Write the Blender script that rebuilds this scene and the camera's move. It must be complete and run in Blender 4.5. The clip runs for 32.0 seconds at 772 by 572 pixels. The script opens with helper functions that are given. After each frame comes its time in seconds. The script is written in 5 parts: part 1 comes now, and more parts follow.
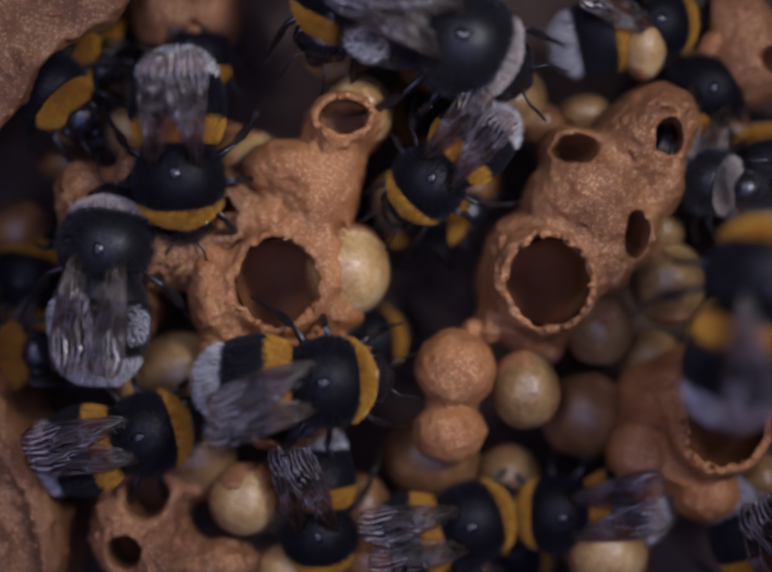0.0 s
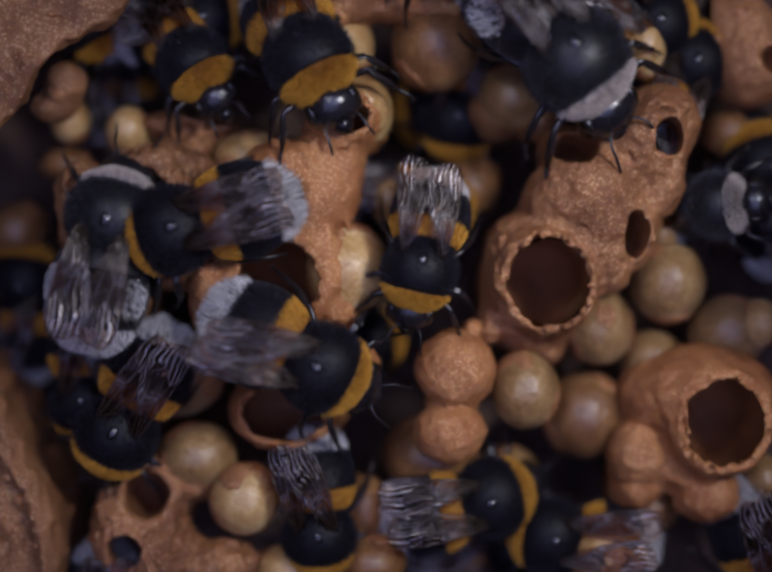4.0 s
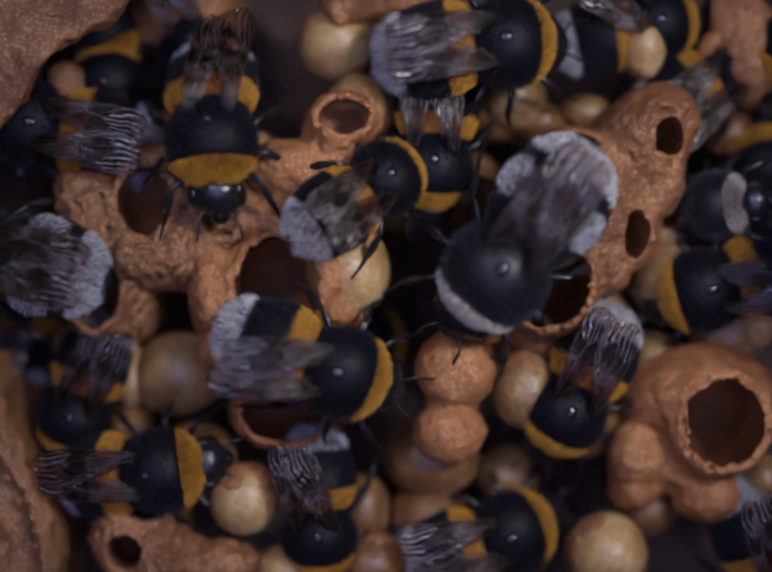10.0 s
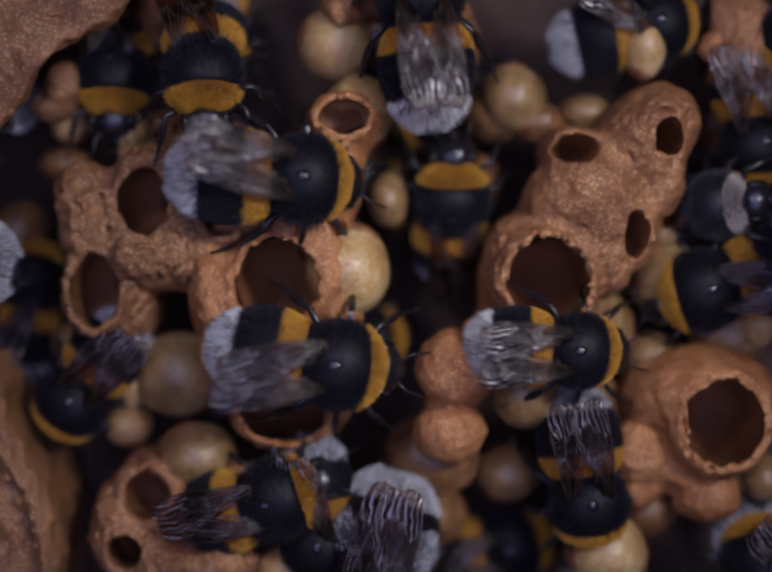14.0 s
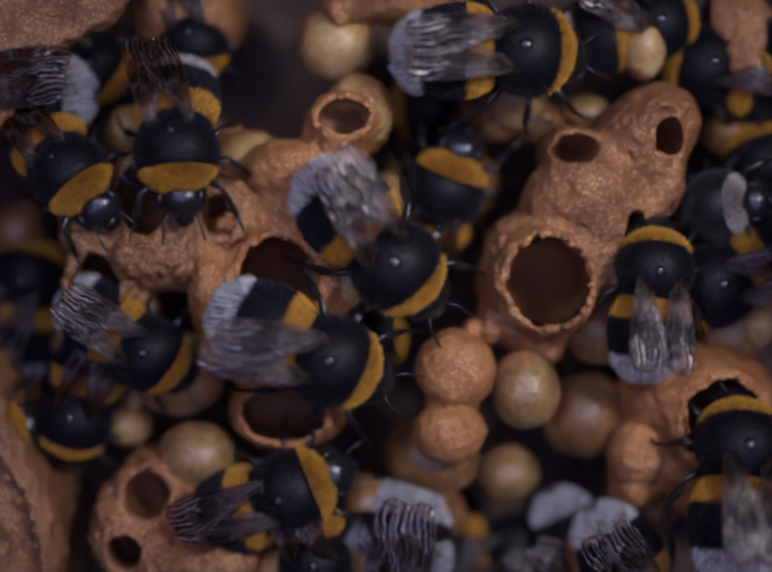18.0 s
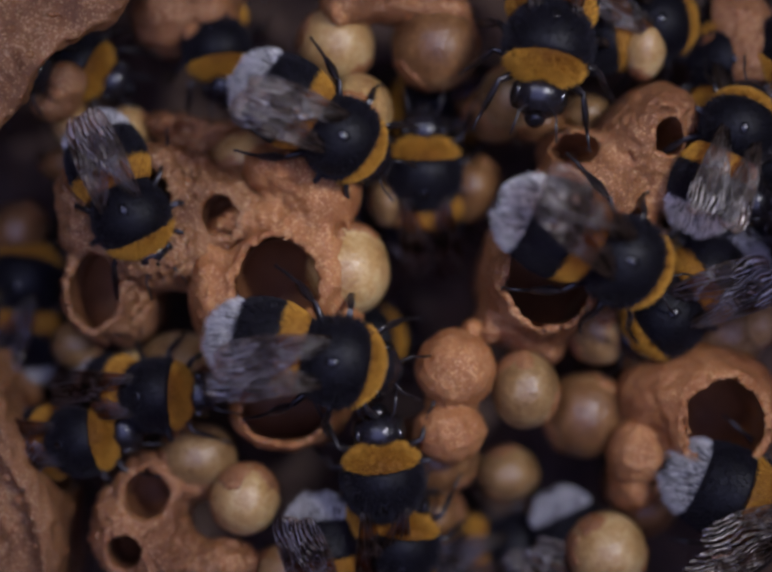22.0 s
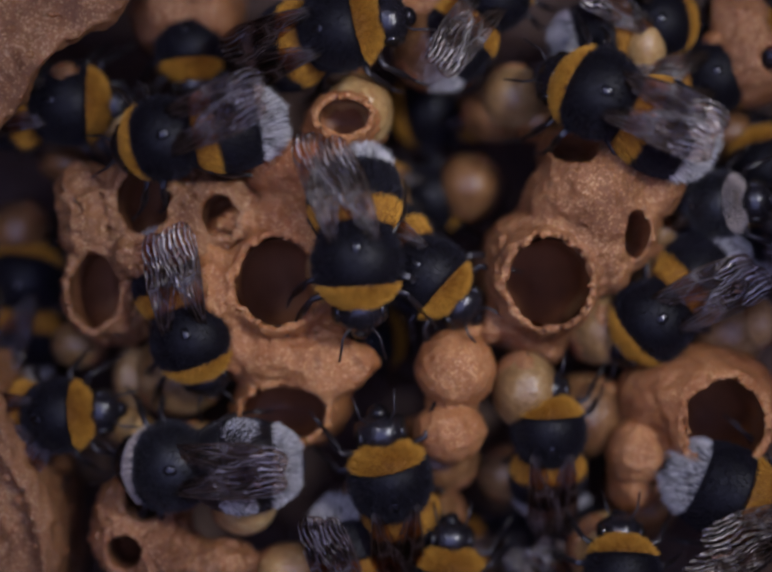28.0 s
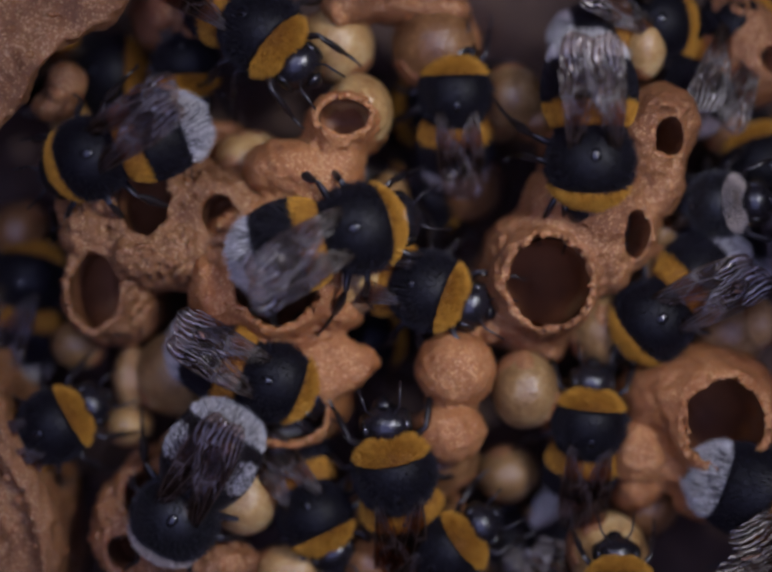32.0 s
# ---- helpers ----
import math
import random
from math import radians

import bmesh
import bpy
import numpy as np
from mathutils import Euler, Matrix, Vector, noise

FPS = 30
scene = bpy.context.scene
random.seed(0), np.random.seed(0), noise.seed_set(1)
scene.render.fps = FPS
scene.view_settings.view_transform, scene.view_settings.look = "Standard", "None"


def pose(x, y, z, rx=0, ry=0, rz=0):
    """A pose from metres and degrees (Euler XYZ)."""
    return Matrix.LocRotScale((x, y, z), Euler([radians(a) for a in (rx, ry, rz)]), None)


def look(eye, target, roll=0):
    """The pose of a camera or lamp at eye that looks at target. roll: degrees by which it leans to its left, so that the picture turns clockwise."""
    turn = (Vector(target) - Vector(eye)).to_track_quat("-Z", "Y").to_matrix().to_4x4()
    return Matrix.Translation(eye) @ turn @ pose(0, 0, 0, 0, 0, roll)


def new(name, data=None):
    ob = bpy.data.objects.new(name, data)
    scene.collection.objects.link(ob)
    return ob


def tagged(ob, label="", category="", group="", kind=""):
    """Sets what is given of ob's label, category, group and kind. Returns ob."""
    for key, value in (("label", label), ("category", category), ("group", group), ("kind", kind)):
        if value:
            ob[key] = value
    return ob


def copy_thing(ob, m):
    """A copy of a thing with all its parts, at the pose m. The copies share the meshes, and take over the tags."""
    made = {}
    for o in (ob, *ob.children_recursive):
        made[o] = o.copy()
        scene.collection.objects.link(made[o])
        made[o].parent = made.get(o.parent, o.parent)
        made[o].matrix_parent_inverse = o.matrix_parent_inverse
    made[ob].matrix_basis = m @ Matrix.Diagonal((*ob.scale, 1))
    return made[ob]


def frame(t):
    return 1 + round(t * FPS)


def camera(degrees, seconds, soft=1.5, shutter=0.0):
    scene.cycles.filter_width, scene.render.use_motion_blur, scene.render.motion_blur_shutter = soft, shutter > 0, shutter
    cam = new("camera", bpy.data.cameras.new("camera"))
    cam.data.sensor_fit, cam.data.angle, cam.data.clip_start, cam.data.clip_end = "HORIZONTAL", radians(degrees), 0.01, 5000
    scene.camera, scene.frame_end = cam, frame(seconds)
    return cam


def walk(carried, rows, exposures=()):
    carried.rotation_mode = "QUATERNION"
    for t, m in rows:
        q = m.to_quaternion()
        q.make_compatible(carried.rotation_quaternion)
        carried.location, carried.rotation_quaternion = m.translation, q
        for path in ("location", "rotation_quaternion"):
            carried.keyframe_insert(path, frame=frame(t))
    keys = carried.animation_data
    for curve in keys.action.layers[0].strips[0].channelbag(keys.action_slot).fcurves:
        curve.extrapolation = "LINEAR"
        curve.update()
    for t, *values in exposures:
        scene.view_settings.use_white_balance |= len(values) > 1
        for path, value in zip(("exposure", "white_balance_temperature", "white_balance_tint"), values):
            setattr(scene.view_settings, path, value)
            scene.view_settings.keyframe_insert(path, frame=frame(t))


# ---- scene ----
# One shot down into a bumblebee nest. Plan in millimetres, z = 0 at the rims of the open cells.
MM = 0.001
SIGHT = 104.8  # height of the lens over the rims

# ---- camera ----
cam = camera(28.0, 32.0, soft=3.0)
cam.data.dof.use_dof = True
cam.data.dof.focus_distance = 0.1032
cam.data.dof.aperture_fstop = 8.5
walk(cam, [(0, look((0, 0, SIGHT * MM), (0, 0.000001, 0))), (32, look((0, 0, SIGHT * MM), (0, 0.000001, 0)))],
     exposures=[(0, 0.0), (32, 0.0)])

# ---- light ----
world = bpy.data.worlds.new("nest_room")
scene.world = world
world.use_nodes = True
world.node_tree.nodes["Background"].inputs["Color"].default_value = (0.43, 0.46, 1.0, 1)
world.node_tree.nodes["Background"].inputs["Strength"].default_value = 2.0


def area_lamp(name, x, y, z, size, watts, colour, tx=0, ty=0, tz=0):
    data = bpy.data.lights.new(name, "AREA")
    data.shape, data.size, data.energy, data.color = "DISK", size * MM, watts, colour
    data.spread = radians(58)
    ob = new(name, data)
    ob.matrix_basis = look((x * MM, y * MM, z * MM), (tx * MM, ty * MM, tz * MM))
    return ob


area_lamp("inspection_lamp", 52, 28, 88, 14, 0.0084, (0.93, 0.92, 1.0), 1, 0, -2)
# Weaker unseen lamp, added for head highlights and brighter mid tones.
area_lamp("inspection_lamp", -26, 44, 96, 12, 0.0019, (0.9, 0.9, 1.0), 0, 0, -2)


# ---- materials ----
def nodes_of(name):
    mat = bpy.data.materials.new(name)
    mat.use_nodes = True
    nt = mat.node_tree
    return mat, nt, nt.nodes["Principled BSDF"]


def add(nt, kind, **values):
    n = nt.nodes.new(kind)
    for key, v in values.items():
        n.inputs[key.replace("_", " ")].default_value = v
    return n


def ramp(nt, fac, stops):
    r = nt.nodes.new("ShaderNodeValToRGB")
    els = r.color_ramp.elements
    while len(els) < len(stops):
        els.new(0.5)
    for e, (pos, col) in zip(els, stops):
        e.position, e.color = pos, (*col, 1)
    nt.links.new(fac, r.inputs["Fac"])
    return r.outputs["Color"]


def object_coords(nt):
    c = nt.nodes.new("ShaderNodeTexCoord")
    return c.outputs["Object"]


def mottled(name, stops, big=260.0, fine=2600.0, rough=0.6, bump=0.00018, spec=0.4, sss=0.0, random_shift=0.0):
    """A matt material whose colour wanders at two scales, with a fine relief."""
    mat, nt, p = nodes_of(name)
    co = object_coords(nt)
    a = add(nt, "ShaderNodeTexNoise", Scale=big, Detail=4.0, Roughness=0.6)
    b = add(nt, "ShaderNodeTexNoise", Scale=fine, Detail=3.0, Roughness=0.65)
    nt.links.new(co, a.inputs["Vector"])
    nt.links.new(co, b.inputs["Vector"])
    mix = nt.nodes.new("ShaderNodeMath")
    mix.operation = "MULTIPLY_ADD"
    nt.links.new(b.outputs["Fac"], mix.inputs[0])
    mix.inputs[1].default_value = 0.45
    nt.links.new(a.outputs["Fac"], mix.inputs[2])
    sub = nt.nodes.new("ShaderNodeMath")
    sub.operation = "SUBTRACT"
    nt.links.new(mix.outputs[0], sub.inputs[0])
    sub.inputs[1].default_value = 0.225
    fac = sub.outputs[0]
    if random_shift:
        info = nt.nodes.new("ShaderNodeObjectInfo")
        sh = nt.nodes.new("ShaderNodeMath")
        sh.operation = "MULTIPLY_ADD"
        nt.links.new(info.outputs["Random"], sh.inputs[0])
        sh.inputs[1].default_value = random_shift
        nt.links.new(fac, sh.inputs[2])
        fac = sh.outputs[0]
    nt.links.new(ramp(nt, fac, stops), p.inputs["Base Color"])
    p.inputs["Roughness"].default_value = rough
    p.inputs["Specular IOR Level"].default_value = spec
    if sss:
        p.inputs["Subsurface Weight"].default_value = sss
        p.inputs["Subsurface Radius"].default_value = (0.0012, 0.0006, 0.0003)
        p.inputs["Subsurface Scale"].default_value = 0.6
    if bump:
        bm_ = add(nt, "ShaderNodeBump", Strength=0.7, Distance=bump)
        nt.links.new(b.outputs["Fac"], bm_.inputs["Height"])
        nt.links.new(bm_.outputs["Normal"], p.inputs["Normal"])
    return mat


def wax_material(name, dark, mid, grain, share):
    """Kneaded wax: a translucent brown ground, smooth on its flanks and crusted with fine pale grains on its upper side."""
    mat, nt, p = nodes_of(name)
    co = object_coords(nt)
    big = add(nt, "ShaderNodeTexNoise", Scale=300.0, Detail=5.0, Roughness=0.6)
    fine = add(nt, "ShaderNodeTexNoise", Scale=3600.0, Detail=4.0, Roughness=0.65)
    cell = add(nt, "ShaderNodeTexVoronoi", Scale=7600.0, Randomness=1.0)
    for n in (big, fine, cell):
        nt.links.new(co, n.inputs["Vector"])
    ground = ramp(nt, big.outputs["Fac"], [(0.33, dark), (0.62, mid)])
    pick = nt.nodes.new("ShaderNodeSeparateColor")
    nt.links.new(cell.outputs["Color"], pick.inputs[0])
    chance = nt.nodes.new("ShaderNodeMath")
    chance.operation = "MULTIPLY_ADD"
    nt.links.new(big.outputs["Fac"], chance.inputs[0])
    chance.inputs[1].default_value = 0.9
    face = nt.nodes.new("ShaderNodeNewGeometry")
    axes = nt.nodes.new("ShaderNodeSeparateXYZ")
    nt.links.new(face.outputs["Normal"], axes.inputs[0])
    crust = nt.nodes.new("ShaderNodeMapRange")
    nt.links.new(axes.outputs["Z"], crust.inputs["Value"])
    crust.inputs["From Min"].default_value = 0.2
    crust.inputs["From Max"].default_value = 0.9
    crust.inputs["To Min"].default_value = -0.35
    crust.inputs["To Max"].default_value = 0.1
    sown = nt.nodes.new("ShaderNodeMath")
    nt.links.new(pick.outputs[0], sown.inputs[0])
    nt.links.new(crust.outputs["Result"], sown.inputs[1])
    nt.links.new(sown.outputs[0], chance.inputs[2])
    where = nt.nodes.new("ShaderNodeMapRange")
    nt.links.new(chance.outputs[0], where.inputs["Value"])
    where.inputs["From Min"].default_value = 1.28 - share
    where.inputs["From Max"].default_value = 1.62 - share
    mixer = nt.nodes.new("ShaderNodeMix")
    mixer.data_type = "RGBA"
    nt.links.new(where.outputs["Result"], mixer.inputs["Factor"])
    nt.links.new(ground, mixer.inputs["A"])
    mixer.inputs["B"].default_value = (*grain, 1)
    nt.links.new(mixer.outputs["Result"], p.inputs["Base Color"])
    gloss = nt.nodes.new("ShaderNodeMapRange")
    nt.links.new(pick.outputs[1], gloss.inputs["Value"])
    gloss.inputs["To Min"].default_value = 0.75
    gloss.inputs["To Max"].default_value = 0.34
    nt.links.new(gloss.outputs["Result"], p.inputs["Roughness"])
    p.inputs["Specular IOR Level"].default_value = 0.35
    p.inputs["Subsurface Weight"].default_value = 0.3
    p.inputs["Subsurface Radius"].default_value = (0.0012, 0.0005, 0.0002)
    p.inputs["Subsurface Scale"].default_value = 0.6
    b1 = add(nt, "ShaderNodeBump", Strength=0.8, Distance=0.00022)
    b2 = add(nt, "ShaderNodeBump", Strength=0.7, Distance=0.00017)
    nt.links.new(fine.outputs["Fac"], b1.inputs["Height"])
    nt.links.new(pick.outputs[2], b2.inputs["Height"])
    nt.links.new(b1.outputs["Normal"], b2.inputs["Normal"])
    nt.links.new(b2.outputs["Normal"], p.inputs["Normal"])
    return mat


WAX = wax_material("wax_brown", (0.17, 0.068, 0.027), (0.33, 0.146, 0.06), (0.5, 0.28, 0.135), 0.1)
WAX_ORANGE = wax_material("wax_orange", (0.25, 0.09, 0.03), (0.42, 0.185, 0.07), (0.56, 0.31, 0.14), 0.08)
# Darker wax for the corner sheets, the torn wall and the west comb.
WAX_DARK = wax_material("wax_dark", (0.14, 0.058, 0.023), (0.28, 0.13, 0.054), (0.44, 0.26, 0.13), 0.08)
# Brown of the cell walls, taken darker than the wax for the shade inside.
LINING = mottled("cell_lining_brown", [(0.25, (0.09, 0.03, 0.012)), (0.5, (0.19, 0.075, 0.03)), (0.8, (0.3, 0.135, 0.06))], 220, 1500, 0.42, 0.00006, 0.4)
COCOON = mottled("cocoon_silk", [(0.28, (0.24, 0.11, 0.036)), (0.48, (0.42, 0.26, 0.1)), (0.72, (0.62, 0.47, 0.24))], 210, 2600, 0.3, 0.00012, 0.5, 0.2)
# Olive silk and brown wax film, both taken darker for cocoons shaded in the depth.
COCOON_DULL = mottled("cocoon_olive", [(0.28, (0.1, 0.05, 0.018)), (0.5, (0.25, 0.146, 0.058)), (0.75, (0.44, 0.31, 0.15))], 210, 2600, 0.28, 0.00012, 0.5, 0.15)
COCOON_BROWN = mottled("cocoon_waxed_dimmed", [(0.28, (0.08, 0.033, 0.012)), (0.5, (0.18, 0.085, 0.032)), (0.75, (0.31, 0.175, 0.07))], 210, 2400, 0.33, 0.00014, 0.5, 0.15)
SOIL = mottled("nest_floor_debris", [(0.25, (0.04, 0.027, 0.024)), (0.55, (0.1, 0.064, 0.05)), (0.8, (0.18, 0.115, 0.08))], 160, 1600, 0.85, 0.0005, 0.2)
PLY = mottled("box_plywood", [(0.25, (0.16, 0.1, 0.06)), (0.55, (0.24, 0.16, 0.09)), (0.8, (0.3, 0.2, 0.12))], 40, 700, 0.7, 0.0002, 0.3)

def fur_material(name, dark, light, rough, spec, sheen):
    """Fur: every hair has a shade of its own between dark and light."""
    mat, nt, p = nodes_of(name)
    hair = nt.nodes.new("ShaderNodeNewGeometry")
    patch = add(nt, "ShaderNodeTexNoise", Scale=700.0, Detail=3.0)
    nt.links.new(object_coords(nt), patch.inputs["Vector"])
    blend = nt.nodes.new("ShaderNodeMath")
    blend.operation = "MULTIPLY_ADD"
    nt.links.new(hair.outputs["Random Per Island"], blend.inputs[0])
    blend.inputs[1].default_value = 0.75
    rest = nt.nodes.new("ShaderNodeMath")
    rest.operation = "MULTIPLY"
    nt.links.new(patch.outputs["Fac"], rest.inputs[0])
    rest.inputs[1].default_value = 0.4
    nt.links.new(rest.outputs[0], blend.inputs[2])
    nt.links.new(ramp(nt, blend.outputs[0], [(0.28, dark), (0.9, light)]), p.inputs["Base Color"])
    p.inputs["Roughness"].default_value = rough
    p.inputs["Specular IOR Level"].default_value = spec
    p.inputs["Sheen Weight"].default_value = sheen
    p.inputs["Sheen Roughness"].default_value = 0.4
    return mat


BLACK_FUR = fur_material("black_fur", (0.004, 0.0035, 0.006), (0.02, 0.018, 0.026), 0.55, 0.25, 0.02)
CHITIN = mottled("black_chitin", [(0.3, (0.006, 0.005, 0.006)), (0.7, (0.022, 0.018, 0.02))], 400, 5000, 0.3, 0.00003, 0.5)
HEAD_SHELL = mottled("polished_head_shell", [(0.3, (0.005, 0.005, 0.007)), (0.7, (0.016, 0.014, 0.018))], 500, 4200, 0.2, 0.00005, 0.6)
YELLOW_FUR = fur_material("yellow_fur", (0.3, 0.12, 0.014), (0.74, 0.4, 0.06), 0.7, 0.2, 0.0)
WHITE_FUR = fur_material("white_fur", (0.05, 0.05, 0.055), (0.95, 0.93, 0.9), 0.6, 0.25, 0.0)
PALE_FUR = fur_material("pale_fur", (0.22, 0.18, 0.15), (0.76, 0.67, 0.58), 0.7, 0.25, 0.1)
GREY_FUR = fur_material("grey_fur", (0.005, 0.005, 0.007), (0.032, 0.031, 0.04), 0.45, 0.4, 0.08)
OCHRE_SKIN = mottled("ochre_skin", [(0.3, (0.16, 0.065, 0.01)), (0.7, (0.34, 0.16, 0.025))], 500, 4000, 0.6, 0.00004, 0.2)
DUSKY_SKIN = mottled("dusky_skin", [(0.3, (0.03, 0.03, 0.034)), (0.7, (0.12, 0.12, 0.13))], 700, 4000, 0.55, 0.00004, 0.3)
EYE = mottled("compound_eye", [(0.3, (0.008, 0.007, 0.007)), (0.7, (0.016, 0.014, 0.013))], 900, 9000, 0.16, 0.00001, 0.6)


def wing_material(name):
    """Clear brownish film, pleated like a fan from its root; glint streaks are drawn as striped gloss, in patches
    between dark veins.
    """
    mat, nt, p = nodes_of(name)
    co = object_coords(nt)

    def sum_of(kind, a, b):
        n = nt.nodes.new("ShaderNodeMath")
        n.operation = kind
        for k, v in enumerate((a, b)):
            if v is None:
                continue
            if isinstance(v, (int, float)):
                n.inputs[k].default_value = v
            else:
                nt.links.new(v, n.inputs[k])
        return n.outputs[0]

    def spread(value, a, b, c, d):
        n = nt.nodes.new("ShaderNodeMapRange")
        nt.links.new(value, n.inputs["Value"])
        for key, v in zip(("From Min", "From Max", "To Min", "To Max"), (a, b, c, d)):
            n.inputs[key].default_value = v
        return n.outputs["Result"]

    warp = add(nt, "ShaderNodeTexNoise", Scale=420.0, Detail=2.0)
    nt.links.new(co, warp.inputs["Vector"])
    shift = nt.nodes.new("ShaderNodeVectorMath")
    shift.operation = "MULTIPLY_ADD"
    nt.links.new(warp.outputs["Color"], shift.inputs[0])
    shift.inputs[1].default_value = (0.0016, 0.0013, 0.0)
    nt.links.new(co, shift.inputs[2])
    xyz = nt.nodes.new("ShaderNodeSeparateXYZ")
    nt.links.new(shift.outputs[0], xyz.inputs[0])
    angle = sum_of("DIVIDE", xyz.outputs["Y"], sum_of("SUBTRACT", 0.005, xyz.outputs["X"]))
    wave = sum_of("SINE", sum_of("MULTIPLY", angle, 172.0), None)
    pleat = spread(wave, -0.45, 0.95, 0.0, 1.0)
    stretch = nt.nodes.new("ShaderNodeMapping")
    stretch.inputs["Scale"].default_value = (480.0, 900.0, 0.0)
    nt.links.new(shift.outputs[0], stretch.inputs["Vector"])
    cells = add(nt, "ShaderNodeTexVoronoi", Scale=1.0, Randomness=0.9)
    rims = add(nt, "ShaderNodeTexVoronoi", Scale=1.0, Randomness=0.9)
    rims.feature = "DISTANCE_TO_EDGE"
    for n in (cells, rims):
        nt.links.new(stretch.outputs[0], n.inputs["Vector"])
    # share of gloss by cell: breaks the drawn glint stripes into patches
    patch = spread(cells.outputs["Color"], 0.32, 0.75, 0.02, 0.21)
    bump = add(nt, "ShaderNodeBump", Strength=1.0, Distance=0.00004)
    nt.links.new(wave, bump.inputs["Height"])
    cockle = add(nt, "ShaderNodeTexNoise", Scale=320.0, Detail=0.0)
    nt.links.new(co, cockle.inputs["Vector"])
    dent = add(nt, "ShaderNodeBump", Strength=1.0, Distance=0.0007)
    nt.links.new(cockle.outputs["Fac"], dent.inputs["Height"])
    nt.links.new(dent.outputs["Normal"], bump.inputs["Normal"])
    gloss = nt.nodes.new("ShaderNodeBsdfGlossy")
    gloss.inputs["Color"].default_value = (0.95, 0.87, 0.84, 1)
    gloss.inputs["Roughness"].default_value = 0.34
    nt.links.new(bump.outputs["Normal"], gloss.inputs["Normal"])
    film = nt.nodes.new("ShaderNodeBsdfTransparent")
    film.inputs["Color"].default_value = (0.54, 0.41, 0.36, 1)
    mx = nt.nodes.new("ShaderNodeMixShader")
    nt.links.new(sum_of("ADD", sum_of("MULTIPLY", pleat, patch), 0.025), mx.inputs[0])
    nt.links.new(film.outputs[0], mx.inputs[1])
    nt.links.new(gloss.outputs[0], mx.inputs[2])
    p.inputs["Base Color"].default_value = (0.03, 0.018, 0.014, 1)
    p.inputs["Roughness"].default_value = 0.45
    both = nt.nodes.new("ShaderNodeMixShader")
    nt.links.new(spread(rims.outputs["Distance"], 0.01, 0.05, 0.75, 0.0), both.inputs[0])
    nt.links.new(mx.outputs[0], both.inputs[1])
    nt.links.new(p.outputs[0], both.inputs[2])
    nt.links.new(both.outputs[0], nt.nodes["Material Output"].inputs["Surface"])
    return mat


WING = wing_material("wing_membrane")
VEIN = mottled("wing_vein", [(0.3, (0.02, 0.012, 0.008)), (0.7, (0.06, 0.035, 0.02))], 900, 5000, 0.35, 0.0, 0.5)


# ---- mesh helpers ----
def mesh_from(name, verts, faces, mat, smooth=True):
    me = bpy.data.meshes.new(name)
    me.from_pydata([tuple(v) for v in verts], [], [tuple(f) for f in faces])
    me.materials.append(mat)
    if smooth:
        me.polygons.foreach_set("use_smooth", [True] * len(me.polygons))
    me.update()
    return me


def part(name, data, parent, label=""):
    ob = new(name, data)
    ob.parent = parent
    return tagged(ob, label) if label else ob


def thing(name, x, y, z, label, category, group="", kind=""):
    ob = new(name)
    ob.empty_display_size = 0.002
    ob.location = (x * MM, y * MM, z * MM)
    return tagged(ob, label, category, group, kind)


lattice = np.random.RandomState(5).rand(32, 32, 32)


def vnoise(x, y, z):
    """Smooth lattice noise, -1 to 1."""
    ix, iy, iz = np.floor(x).astype(int), np.floor(y).astype(int), np.floor(z).astype(int)
    fx, fy, fz = x - ix, y - iy, z - iz
    fx, fy, fz = fx * fx * (3 - 2 * fx), fy * fy * (3 - 2 * fy), fz * fz * (3 - 2 * fz)
    out = 0
    for a in (0, 1):
        wx = fx if a else 1 - fx
        for b in (0, 1):
            wy = fy if b else 1 - fy
            for c in (0, 1):
                wz = fz if c else 1 - fz
                out = out + wx * wy * wz * lattice[(ix + a) % 32, (iy + b) % 32, (iz + c) % 32]
    return out * 2 - 1


def fbm(x, y, z, octaves=3):
    out, amp = 0, 1.0
    for k in range(octaves):
        s = 2.03 ** k
        out = out + amp * vnoise(x * s + 7.3 * k, y * s + 3.1 * k, z * s + 5.7 * k)
        amp *= 0.5
    return out


